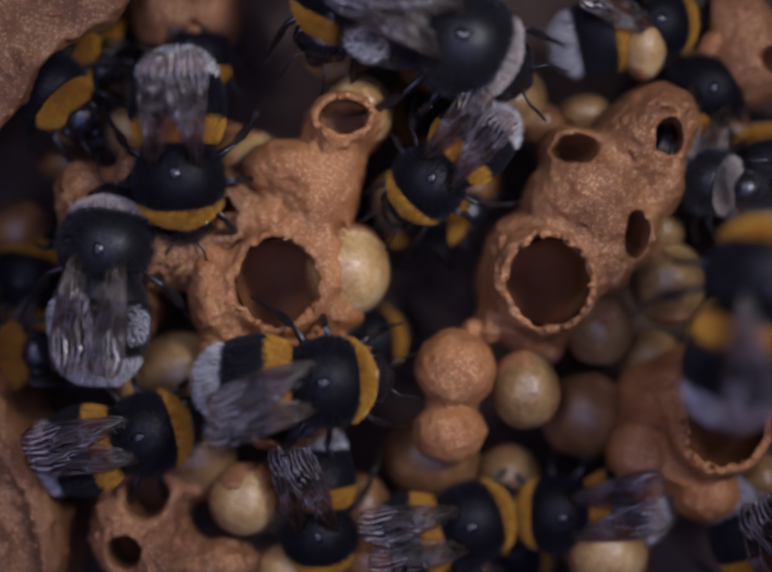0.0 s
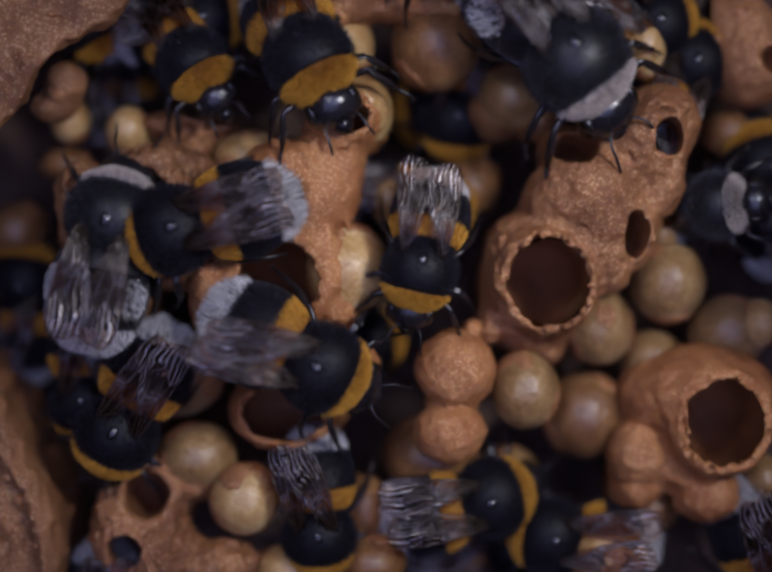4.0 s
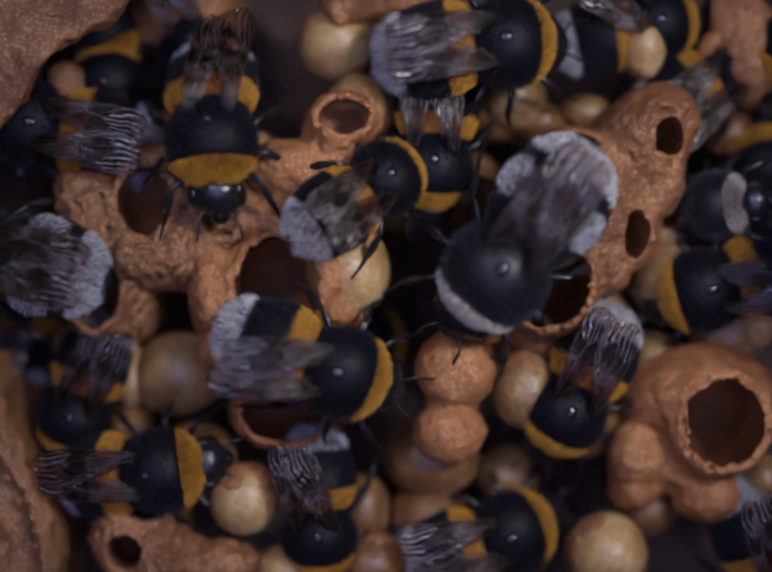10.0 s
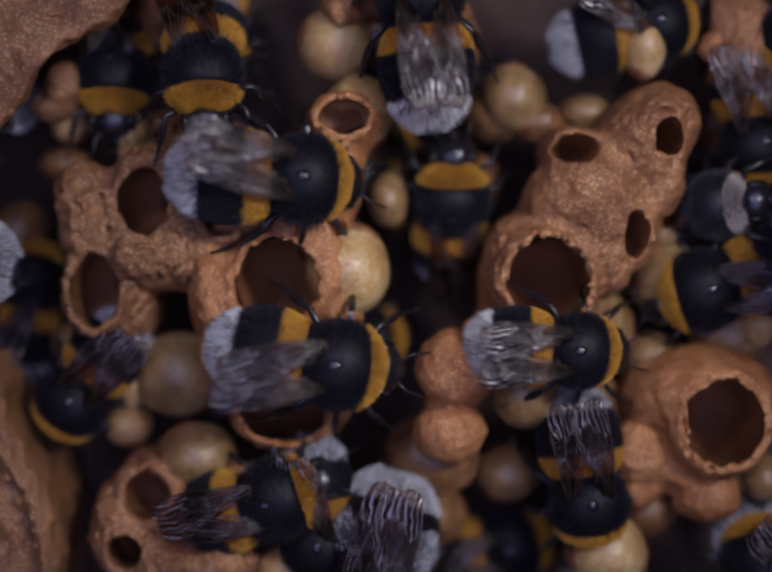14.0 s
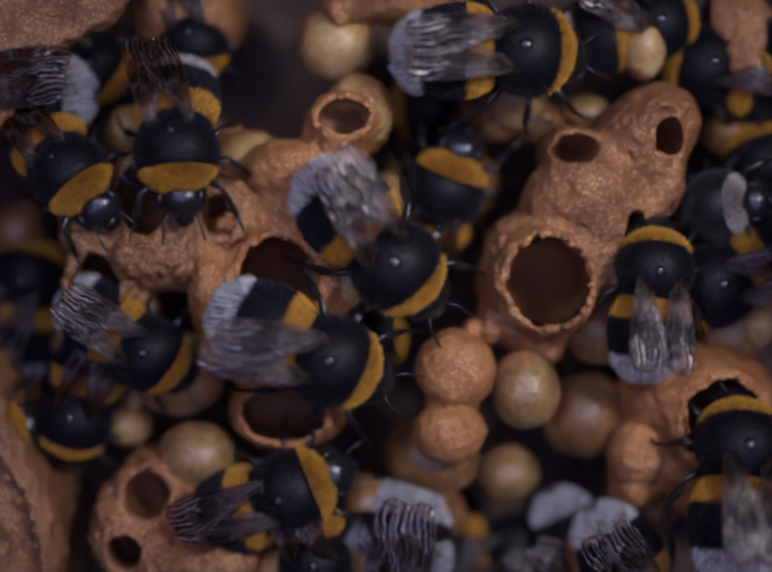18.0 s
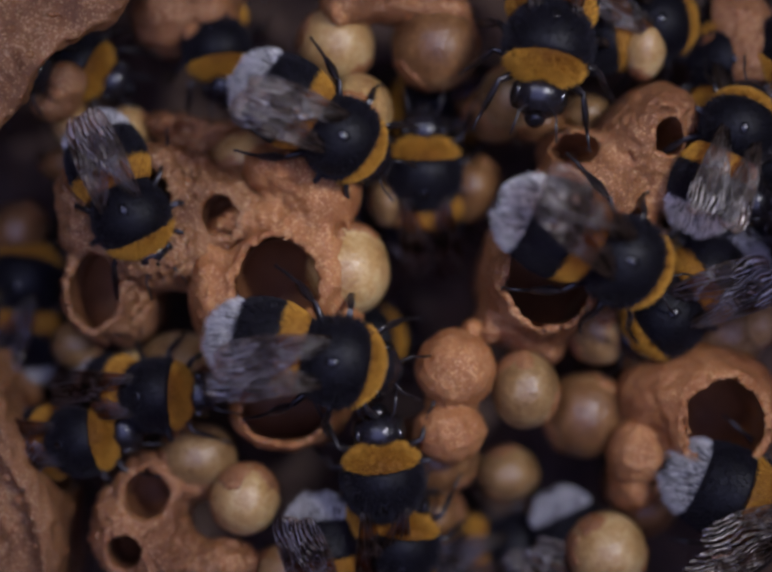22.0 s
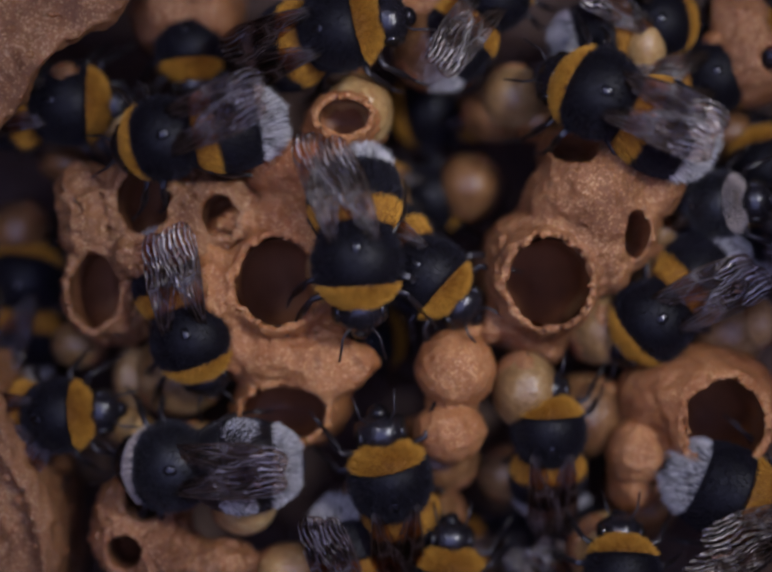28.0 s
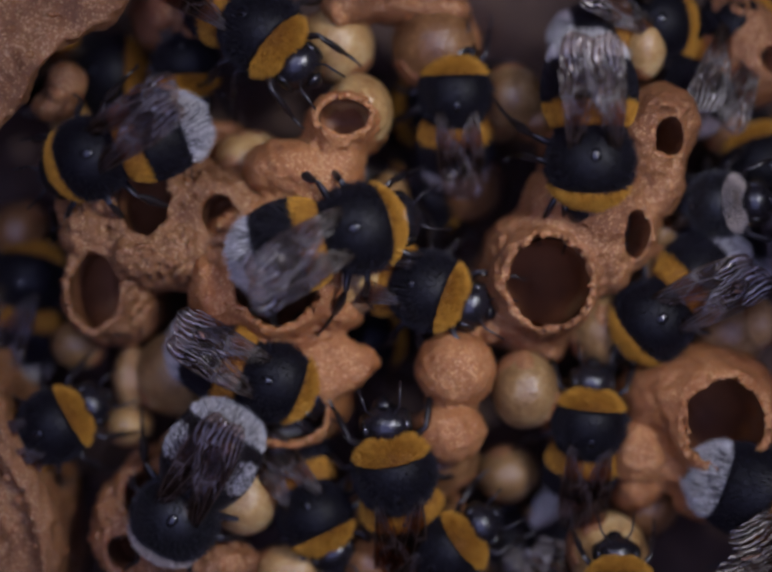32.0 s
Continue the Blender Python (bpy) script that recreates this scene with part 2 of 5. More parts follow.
def surface_net(v, lo, step):
    """Vertices and quads of the surface v = 0 of a sampled field."""
    inside = v < 0
    cnt = np.zeros(tuple(n - 1 for n in v.shape))
    pos = np.zeros(cnt.shape + (3,))
    base = np.stack(np.meshgrid(*[np.arange(n) for n in cnt.shape], indexing="ij"), -1).astype(float)
    sl = lambda o: tuple(slice(k, n - 1 + k) for k, n in zip(o, v.shape))
    corners = [(i, j, k) for i in (0, 1) for j in (0, 1) for k in (0, 1)]
    for a in corners:
        for ax in range(3):
            if a[ax]:
                continue
            b = list(a)
            b[ax] = 1
            va, vb = v[sl(a)], v[sl(b)]
            cross = inside[sl(a)] != inside[sl(b)]
            t = np.where(cross, va / np.where(cross, va - vb, 1), 0)
            p = base + np.array(a, float)
            p[..., ax] += t
            pos += np.where(cross[..., None], p, 0)
            cnt += cross
    used = cnt > 0
    index = -np.ones(cnt.shape, int)
    index[used] = np.arange(used.sum())
    verts = np.array(lo) + pos[used] / cnt[used][:, None] * step
    quads = []
    for ax in range(3):
        o1, o2 = [(1, 2), (2, 0), (0, 1)][ax]
        lo_s = [slice(1, n - 1) for n in v.shape]
        hi_s = list(lo_s)
        lo_s[ax] = slice(0, v.shape[ax] - 1)
        hi_s[ax] = slice(1, v.shape[ax])
        A, Bv = inside[tuple(lo_s)], inside[tuple(hi_s)]
        for flip, where in ((False, A & ~Bv), (True, ~A & Bv)):
            idx = np.argwhere(where)
            if not len(idx):
                continue
            off = np.ones(3, int)
            off[ax] = 0
            idx = idx + off
            e1, e2 = np.zeros(3, int), np.zeros(3, int)
            e1[o1], e2[o2] = 1, 1
            cs = [idx - e1 - e2, idx - e2, idx, idx - e1]
            q = np.stack([index[c[:, 0], c[:, 1], c[:, 2]] for c in cs], 1)
            quads.append(q[:, ::-1] if flip else q)
    return verts, np.concatenate(quads)


def net_mesh(name, field, lo, hi, step, mat):
    axes = [np.arange(a, b + step, step) for a, b in zip(lo, hi)]
    X, Y, Z = np.meshgrid(*axes, indexing="ij")
    verts, quads = surface_net(field(X, Y, Z), lo, step)
    me = bpy.data.meshes.new(name)
    me.vertices.add(len(verts))
    me.vertices.foreach_set("co", (verts * MM).ravel())
    me.loops.add(len(quads) * 4)
    me.polygons.add(len(quads))
    me.polygons.foreach_set("loop_start", np.arange(0, len(quads) * 4, 4))
    me.loops.foreach_set("vertex_index", quads.ravel())
    me.polygons.foreach_set("use_smooth", np.ones(len(quads), bool))
    me.materials.append(mat)
    me.update(calc_edges=True)
    me.validate()
    return me


def smin(a, b, k):
    h = np.clip(0.5 + 0.5 * (b - a) / k, 0, 1)
    return b + (a - b) * h - k * h * (1 - h)


def wax_field(lumps, cups, dents=(), k=1.0, grain=0.08, seed=0.0, floor=-15.0):
    """Lumps (x, y, z, rx, ry, rz) and cups (x, y, rim z, rx, ry, wall, depth) run into one another; the cups and dents are hollow."""
    def field(X, Y, Z):
        rough = fbm(X * 0.9 + seed, Y * 0.9, Z * 0.9, 2)
        fine = fbm(X * 2.6 + seed, Y * 2.6, Z * 2.6, 2)
        f = np.full(X.shape, 50.0)
        for x, y, z, rx, ry, rz in lumps:
            q = np.sqrt(((X - x) / rx) ** 2 + ((Y - y) / ry) ** 2 + ((Z - z) / rz) ** 2)
            f = smin(f, (q - 1) * min(rx, ry, rz), k)
        for x, y, z, rx, ry, wall, depth in cups:
            down = np.clip((z - Z) / depth, 0, 2)
            flare = 1 + 0.16 * np.minimum(down, 1.2) - 0.09 * np.exp(-np.clip(z - Z, 0, 9) / 0.8)
            q = np.sqrt(((X - x) / (rx + wall)) ** 2 + ((Y - y) / (ry + wall)) ** 2) / flare
            f = smin(f, np.maximum((q - 1) * min(rx, ry), np.maximum(Z - z - 0.6 * fine, z - depth - 3 - Z)), k * 0.7)
        f = f + 0.10 * rough + 1.1 * grain * fine
        for x, y, z, rx, ry, wall, depth in cups:
            q = np.sqrt(((X - x) / rx) ** 2 + ((Y - y) / ry) ** 2)
            down = np.clip((z - Z) / depth, 0, 1)
            q = q / (1 + 0.14 * np.sin(down * 2.6)) * (1 + (0.07 * rough + 0.08 * fine) * (1 - down))
            f = np.maximum(f, -np.maximum((q - 1) * min(rx, ry), (z - depth - Z)))
        for x, y, z, rx, ry, rz in dents:
            q = np.sqrt(((X - x) / rx) ** 2 + ((Y - y) / ry) ** 2 + ((Z - z) / rz) ** 2) + 0.12 * fine
            f = np.maximum(f, -(q - 1) * min(rx, ry, rz))
        return f
    return field


def lining_mesh(rx, ry, depth, z):
    """The smooth inner skin of a cell: a deep bowl with a closed bottom, open above."""
    n, m = 40, 14
    verts, faces = [], []
    for i in range(m + 1):
        d = i / m
        r = (1 + 0.14 * math.sin(min(d, 1) * 2.6)) * (1.0 if d < 0.72 else math.sqrt(max(0.0, 1 - ((d - 0.72) / 0.28) ** 2 * 0.999)))
        for j in range(n):
            a = 2 * math.pi * j / n
            w = 1 + 0.03 * noise.noise((3 * math.cos(a), 3 * math.sin(a), d * 4 + rx))
            verts.append((rx * r * w * math.cos(a) * MM, ry * r * w * math.sin(a) * MM, (-0.7 - (depth - 0.9) * d) * MM))
    for i in range(m):
        for j in range(n):
            k = (j + 1) % n
            faces.append((i * n + j, (i + 1) * n + j, (i + 1) * n + k, i * n + k))
    return mesh_from("cell_lining", verts, faces, LINING)


def wax_comb(label, lumps, cups, dents, lo, hi, step, mat, seed, grain=0.08, k=1.0, name="wax_comb"):
    ob = thing(name, 0, 0, 0, label, "wax comb", "brood combs")
    part("comb_body", net_mesh("comb_body", wax_field(lumps, cups, dents, k, grain, seed), lo, hi, step, mat), ob)
    for x, y, z, rx, ry, wall, depth in cups:
        c = part("cell_lining", lining_mesh(rx * 0.985, ry * 0.985, depth, z), ob, "smooth brown cell wall, darkened for the shade inside")
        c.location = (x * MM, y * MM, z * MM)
    return ob


def wax_lump(parent, x, y, z, rx, ry, rz, seed, name="wax_lump"):
    """A closed round lump of wax on a comb."""
    field = wax_field([(x, y, z, rx, ry, rz)], [], (), 0.5, 0.09, seed)
    lo, hi = (x - rx - 0.8, y - ry - 0.8, z - rz - 0.8), (x + rx + 0.8, y + ry + 0.8, z + rz + 0.8)
    return part(name, net_mesh(name, field, lo, hi, 0.18 if rx > 0.8 else 0.09, WAX_ORANGE if rx > 0.8 else WAX), parent)


def cocoon_mesh(rx, ry, rz, mat, seed, n=56, m=36):
    verts, faces = [], []
    for i in range(m + 1):
        th = math.pi * i / m
        for j in range(n):
            a = 2 * math.pi * j / n
            d = Vector((math.sin(th) * math.cos(a), math.sin(th) * math.sin(a), math.cos(th)))
            w = 1 + 0.03 * noise.noise(d * 1.7 + Vector((seed, 0, 0))) + 0.01 * noise.noise(d * 7 + Vector((0, seed, 0)))
            verts.append((d.x * rx * w * MM, d.y * ry * w * MM, d.z * rz * w * MM))
    for i in range(m):
        for j in range(n):
            k = (j + 1) % n
            faces.append((i * n + j, (i + 1) * n + j, (i + 1) * n + k, i * n + k))
    return mesh_from("shell", verts, faces, mat)


def wax_patch_mesh(rx, ry, rz, az, el, size, seed, mat):
    """A ragged scrap of wax lying on a cocoon's shell, about the direction (az, el)."""
    n, m = 30, 9
    c = Vector((math.cos(el) * math.cos(az), math.cos(el) * math.sin(az), math.sin(el)))
    u = c.orthogonal().normalized()
    v = c.cross(u)
    verts, faces = [], []
    for i in range(m + 1):
        for j in range(n):
            a = 2 * math.pi * j / n
            edge = size * (1 + 0.35 * noise.noise((2 * math.cos(a) + seed, 2 * math.sin(a), seed)) + 0.12 * noise.noise((7 * math.cos(a), 7 * math.sin(a), seed)))
            t = edge * i / m
            d = (c * math.cos(t) + (u * math.cos(a) + v * math.sin(a)) * math.sin(t)).normalized()
            lift = 1.035 + 0.03 * noise.noise(d * 6 + Vector((seed, seed, 0))) - (0.075 if i == m else 0)
            verts.append((d.x * rx * lift * MM, d.y * ry * lift * MM, d.z * rz * lift * MM))
    for i in range(m):
        for j in range(n):
            k = (j + 1) % n
            faces.append((i * n + j, (i + 1) * n + j, (i + 1) * n + k, i * n + k))
    return mesh_from("wax_patch", verts, faces, mat)


cocoon_count = 0


def cocoon(x, y, z, rx, ry, rz, mat, label, patches=()):
    """A spun cocoon; patches are (azimuth, elevation, size) of wax left on it."""
    global cocoon_count
    cocoon_count += 1
    ob = thing("cocoon", x, y, z, label, "cocoon", "cocoons")
    part("shell", cocoon_mesh(rx, ry, rz, mat, cocoon_count * 1.37), ob)
    for az, el, size in (*patches, (cocoon_count * 77 % 360, 2, 0.62), (cocoon_count * 77 % 360 + 150, -6, 0.7)):
        part("wax_patch", wax_patch_mesh(rx, ry, rz, radians(az), radians(el), size, cocoon_count * 0.77 + az, WAX), ob, "ragged brown wax scrap")
    return ob


# ---- nest box ----
def slab(name, x0, y0, z0, x1, y1, z1, mat, label):
    bm = bmesh.new()
    bmesh.ops.create_cube(bm, size=1)
    for v in bm.verts:
        v.co = ((x0 + x1) / 2 * MM + v.co.x * (x1 - x0) * MM, (y0 + y1) / 2 * MM + v.co.y * (y1 - y0) * MM, (z0 + z1) / 2 * MM + v.co.z * (z1 - z0) * MM)
    me = bpy.data.meshes.new(name)
    bm.to_mesh(me)
    bm.free()
    me.materials.append(mat)
    return tagged(new(name, me), label, "wall", kind="structure")


def nest_floor():
    n = 150
    xs = np.linspace(-75, 75, n)
    X, Y = np.meshgrid(xs, xs, indexing="ij")
    Z = -17 + 1.6 * fbm(X * 0.14, Y * 0.14, X * 0, 3) + 0.5 * fbm(X * 0.7, Y * 0.7, X * 0 + 4, 2)
    verts = np.stack([X, Y, Z], -1).reshape(-1, 3) * MM
    faces = [(i * n + j, (i + 1) * n + j, (i + 1) * n + j + 1, i * n + j + 1) for i in range(n - 1) for j in range(n - 1)]
    return tagged(new("floor", mesh_from("floor", verts, faces, SOIL)), "dark uneven nest floor of wax debris", "floor", kind="structure")


nest_floor()
slab("wall_north", -80, 75, -22, 80, 80, 150, PLY, "plain plywood side of the nest box")
slab("wall_south", -80, -80, -22, 80, -75, 150, PLY, "plain plywood side of the nest box")
slab("wall_west", -80, -75, -22, -75, 75, 150, PLY, "plain plywood side of the nest box")
slab("wall_east", 75, -75, -22, 80, 75, 150, PLY, "plain plywood side of the nest box")

# ---- wax combs ----
# middle comb: the big open cup, its shoulder and the small open cell
middle = wax_comb("orange-brown wax comb with a wide open cup",
         [(-6.62, 8.04, -2.5, 2.83, 2.17, 3.2), (-4.57, 6.33, -2.5, 2.83, 3, 3.2), (-7.72, 8.11, -3.5, 2.33, 1.67, 3), (-3.22, 8.59, -3, 1.83, 2.33, 3),
          (-3.94, 0.7, -1.9, 1.6, 3.47, 2.6), (-2.88, -2.04, -3, 1.33, 1, 2.0), (-11.07, -1.04, -6, 2.5, 4.33, 6), (-12.36, 0.72, -5, 1.5, 3.67, 5),
          (-7.75, -4.83, -4, 5, 2, 3.5), (-2.3, -5.1, -2.2, 1.75, 1.1, 1.3), (-4.58, -5.45, -2.6, 2.33, 1.67, 1.5), (-3.4, -6.3, -2.3, 1.9, 1.2, 1.4), (-4.9, -7.2, -2.6, 1.2, 0.9, 1.3), (-4.89, 3.41, -2, 2.33, 1.67, 2.2),
          (-8.4, 4.49, -3.4, 3, 1.5, 3), (-3.24, 10.52, -3.5, 1.83, 1.5, 3.6)],
         [(-7.35, 0.25, 0.2, 2.8, 3, 0.8, 9.5), (-2.84, 11.4, 0.8, 1.67, 1.13, 0.67, 4.6), (-7.1, -8.82, -2, 2.93, 1.87, 0.73, 7.0)],
         [(-2.96, 3.81, 0.2, 0.57, 0.73, 1.6)],
         (-15.78, -14.46, -15), (1.5, 14.64, 2.6), 0.2, WAX_ORANGE, 0.0)
part("cocoon_shell", net_mesh("cocoon_shell", wax_field([(-1.93, 12.19, -3.3, 2.4, 2.6, 3.5)], [], [(-2.84, 11.4, 0.8, 2, 1.47, 5.5)], 0.5, 0.02, 3.0),
                              (-5.17, 9.35, -8), (1.18, 14.82, 1.4), 0.2, COCOON), middle, "cream silk cocoon round the small cell")
# west comb: three old open cells in a row
wax_comb("brown crusty wax comb with three ragged open cells",
         [(-21.09, 6.54, -3.2, 2, 2.07, 3), (-15.62, 8.62, -3.4, 3, 1.33, 3), (-16.4, 2.09, -4, 3.67, 2.33, 4.5), (-13.63, 2.79, -4, 2, 3, 4), (-12.54, 6.22, -3.5, 2.83, 2, 3.4),
          (-18.28, -1.4, -7, 2.33, 2.67, 5), (-20.71, 3.79, -3, 2, 2.33, 3), (-9.86, 5.57, -4.4, 2.67, 2, 3)],
         [(-16.56, 5.72, -0.6, 1.73, 2.27, 0.87, 7.5), (-11.33, 4.82, -0.9, 1.2, 1.4, 0.87, 5.0), (-19.96, -0.32, -1.2, 1.67, 2.53, 0.8, 7.5)],
         [(-20.88, 6.98, -0.4, 1, 0.87, 1.0)],
         (-26, -5.23, -13), (-7.35, 9.86, 1.6), 0.2, WAX_DARK, 3.3, 0.2)
# south-west comb
wax_comb("brown wax comb with two small openings and crumbly lumps",
         [(-16.9, -17.44, -5, 3.17, 2.5, 4), (-14.17, -14.19, -5.5, 2, 1.17, 2.6), (-11.34, -19.29, -3.6, 2.5, 1.6, 2.6), (-18.65, -16.75, -5, 2, 3, 4), (-15.45, -19.12, -4.6, 2.33, 2, 4)],
         [(-16.57, -14.41, -2.4, 1.47, 1.6, 0.8, 5.5), (-18, -18.29, -2.4, 1.2, 1.23, 0.87, 5.5)],
         [(-12.48, -16.51, -3, 1.2, 1.4, 3.2)],
         (-22.81, -24.5, -12), (-7.5, -11.69, -0.4), 0.2, WAX, 8.1, 0.18)
# east comb: long body with the wide cup at its foot
wax_comb("long tan wax comb with a wide open cup and chewed holes",
         [(14.13, 6.81, -2, 3.5, 3.17, 3.6), (17.61, 9.76, -4.6, 3.33, 3.17, 6.4), (19, 11.5, -4.6, 3, 2.67, 6.0), (15.04, 4.45, -2.4, 2.83, 3, 3.6), (19.06, 7.22, -3, 1.67, 2.33, 3),
          (11.91, 5.52, -3.4, 2.5, 3, 3.4), (9.59, 2.8, -4.4, 2.5, 2.33, 4), (7.89, 0.02, -5, 1.33, 3, 5), (15.29, 1.39, -3, 1.67, 2, 3), (10.43, -2.8, -6, 2.83, 2.33, 4), (17.53, 3.69, -5.2, 1.4, 2.33, 5.6),
          (12.83, 9.48, -5.4, 2, 1.83, 5.8), (6.97, -2.93, -4.2, 0.87, 1.2, 2.2), (11.61, -4.72, -5.5, 0.73, 0.87, 1.6)],
         [(10.97, 0.28, 0.6, 2.77, 2.93, 0.8, 10.5)],
         [(12.92, 9.28, -1.5, 1.6, 1.13, 4.6), (18.95, 10.07, -1.6, 1.27, 1.47, 5.0), (16.92, 3.6, -1.6, 1, 1.67, 4.2), (18.8, 11.8, 1.3, 0.67, 0.23, 0.8), (15.64, 8.33, 1.9, 0.47, 0.47, 0.8), (17.83, 12.27, 1.2, 0.47, 0.23, 0.6)],
         (5.94, -7.22, -15), (21.85, 14.56, 3.2), 0.2, WAX, 1.7, 0.09)
# the pair of closed wax lumps at the foot of the east comb
lumps = wax_comb("two round orange wax lumps grown together",
                 [(6.05, -3.14, -3.2, 0.87, 0.87, 1.6), (4.52, -8.09, -3.6, 1.83, 1.67, 2.4)],
                 [], [], (0.57, -14.69, -8), (8.74, -1.3, 1.5), 0.18, WAX_ORANGE, 5.2, 0.1, 0.45)
wax_lump(lumps, 4.81, -5.71, -2.4, 2.8, 2.73, 2.75, 5.2)
wax_lump(lumps, 4.37, -10.16, -2.6, 2.53, 2.2, 2.4, 7.4)
# south-east comb: the tall open cup with two lumps beside it
tall = wax_comb("reddish brown wax comb with a tall open cup",
         [(22.56, -7.67, -5, 5, 3.67, 5), (19.33, -8.12, -6.5, 2.83, 3, 5), (21.61, -12.26, -5.5, 2.67, 2.33, 3.5), (17.64, -14.21, -7, 2, 2, 4), (18.9, -9.4, -7, 1.9, 2.4, 3.4), (19.6, -11.6, -6.4, 2.0, 2.2, 3.4), (22, -13.4, -5.4, 2.3, 2, 3)],
         [(23.03, -9.28, -0.3, 2.73, 2.93, 0.93, 10)],
         [],
         (15.85, -20.18, -15), (28.15, -2.29, 1.4), 0.2, WAX_ORANGE, 6.6)
wax_lump(tall, 17.7, -11.7, -4.4, 2.1, 2.5, 2.7, 1.9)
wax_lump(tall, 22.6, -14.6, -4.6, 2.4, 2.1, 2.7, 2.9)
# north-east comb and the bulbs at the top edge
plain = wax_comb("dull brown wax cell with one small opening",
         [(25.94, 16.23, -6, 3.33, 3.5, 4.2), (24.75, 19.22, -7, 3, 2, 4)], [], [(26.66, 15.77, -2.4, 0.8, 0.87, 2.4)],
         (22.88, 11.91, -12), (30.04, 21.47, -0.6), 0.25, WAX, 9.3)
wax_lump(plain, 23.31, 16.86, -4.4, 1.3, 1.2, 1.0, 4.1)
plain = wax_comb("brown lumpy wax bridge over round cocoons",
         [(-2.9, 19.84, -3.6, 1.67, 2, 2.6), (0.21, 19.43, -4.2, 3, 1, 2.0), (4.02, 19.26, -4.2, 2, 1.2, 2.0)], [], [],
         (-5.57, 17.03, -9), (6.87, 21.68, 0), 0.22, WAX, 4.4)
wax_lump(plain, 1.76, 19.36, -3.4, 1.0, 0.9, 1.2, 6.3)
wax_lump(plain, -3.2, 19.01, -2.2, 0.95, 1.1, 1.2, 7.9)
plain = wax_comb("dim brown wax bulb in the depth of the nest",
         [(-15.93, 19.75, -8, 2.67, 3.17, 4.5), (-12.7, 20.11, -8, 2.5, 3.33, 4.5)], [], [], (-21.49, 14.88, -15), (-7.61, 22.78, -2), 0.3, WAX, 7.7)
wax_lump(plain, -13.4, 17.81, -4.9, 1.0, 0.9, 0.9, 3.4)
plain = wax_comb("brown wax crumbs between the cells",
         [(-15.65, 11.47, -6, 1.67, 1, 2.2), (-12.52, 11.16, -6.4, 2, 0.73, 2), (-14.01, 9.97, -7, 2, 1, 2.4)], [], [(-14.18, 11.04, -4.2, 0.87, 0.67, 1.6)],
         (-19.67, 8.49, -11), (-8.68, 13, -2.6), 0.22, WAX, 2.2, 0.16)
for x, y, z, s in ((-15.54, 11.61, -4, 0.5), (-11.97, 11.22, -4.6, 0.4), (-13.57, 10.31, -4.9, 0.45)):
    wax_lump(plain, x, y, z, s, s * 0.8, s * 0.8, x, "crumb")


# ---- wax envelope ----
def envelope_flap():
    def field(X, Y, Z):
        rough, fine = fbm(X * 0.35, Y * 0.35, Z * 0.2 + 9, 3), fbm(X * 2.2, Y * 2.2, Z * 2.2, 2)
        low, high = (X + 21.9) * 0.796 - (Y - 15.8) * 0.605, (X + 21.9) * 0.54 - (Y - 15.9) * 0.84
        edge = np.minimum(low, high) + 0.35 * rough + 0.12 * fine
        top = Z - 1.8 - 0.5 * rough - 0.10 * fine - 0.06 * edge
        return np.maximum(np.maximum(edge * 0.9, top), 0.4 - Z + 0.4 * rough)
    ob = thing("wax_envelope", 0, 0, 0, "tan papery wax sheet overhanging the nest's corner", "wax sheet")
    part("sheet", net_mesh("sheet", field, (-35.07, 8.41, -0.8), (-14.64, 23.88, 3.4), 0.22, WAX_DARK), ob)
    return ob


def envelope_wall():
    cx, cy = -25.59, -8.69

    def field(X, Y, Z):
        rough, fine = fbm(X * 0.5, Y * 0.5, Z * 0.3 + 3, 3), fbm(X * 2.4, Y * 2.4, Z * 2.4, 2)
        edge = np.maximum((X - cx) * 0.927 + (Y - cy) * 0.374, (X - cx) - 2.9) + 0.5 * rough
        top = Z + 1.3 - 1.0 * np.exp(-((edge + 0.8) / 0.6) ** 2) - 0.5 * np.exp(-((edge + 3.1) / 0.5) ** 2) - 0.26 * fine - 0.5 * rough
        return np.maximum(np.maximum(edge * 0.9 + 0.05 * fine, top), -11 - Z)
    ob = thing("wax_envelope", 0, 0, 0, "torn brown wax wall with a thick curled rim", "wax sheet")
    part("wall", net_mesh("wall", field, (-36.4, -27.72, -11.5), (-20.93, -4.61, 1), 0.22, WAX_DARK), ob)
    return ob


flap, torn = envelope_flap(), envelope_wall()
for x, y, z, s in ((-25.01, -14.61, -0.9, 0.5), (-24.3, -16.2, -1, 0.4), (-25.67, -16.66, -1.1, 0.45), (-23.69, -17.82, -1, 0.42), (-25.73, -13.02, -0.8, 0.4)):
    wax_lump(torn, x, y, z, s, s * 0.8, s * 0.7, x, "crumb")
for x, y, z, s in ((-23.7, 15.4, 1.9, 0.35), (-25, 17.04, 1.9, 0.3), (-22.06, 18.02, 1.9, 0.3)):
    wax_lump(flap, x, y, z, s, s * 0.8, s * 0.6, x, "crumb")
plain = wax_comb("tan wax flap under the nest's corner sheet", [(-22.36, 14.31, -3.5, 1.4, 1.4, 1.6), (-23.37, 12.67, -4.2, 1.67, 1.2, 1.6)], [], [], (-26.46, 10.33, -7), (-18.64, 16.51, -1), 0.22, WAX_DARK, 11.0)
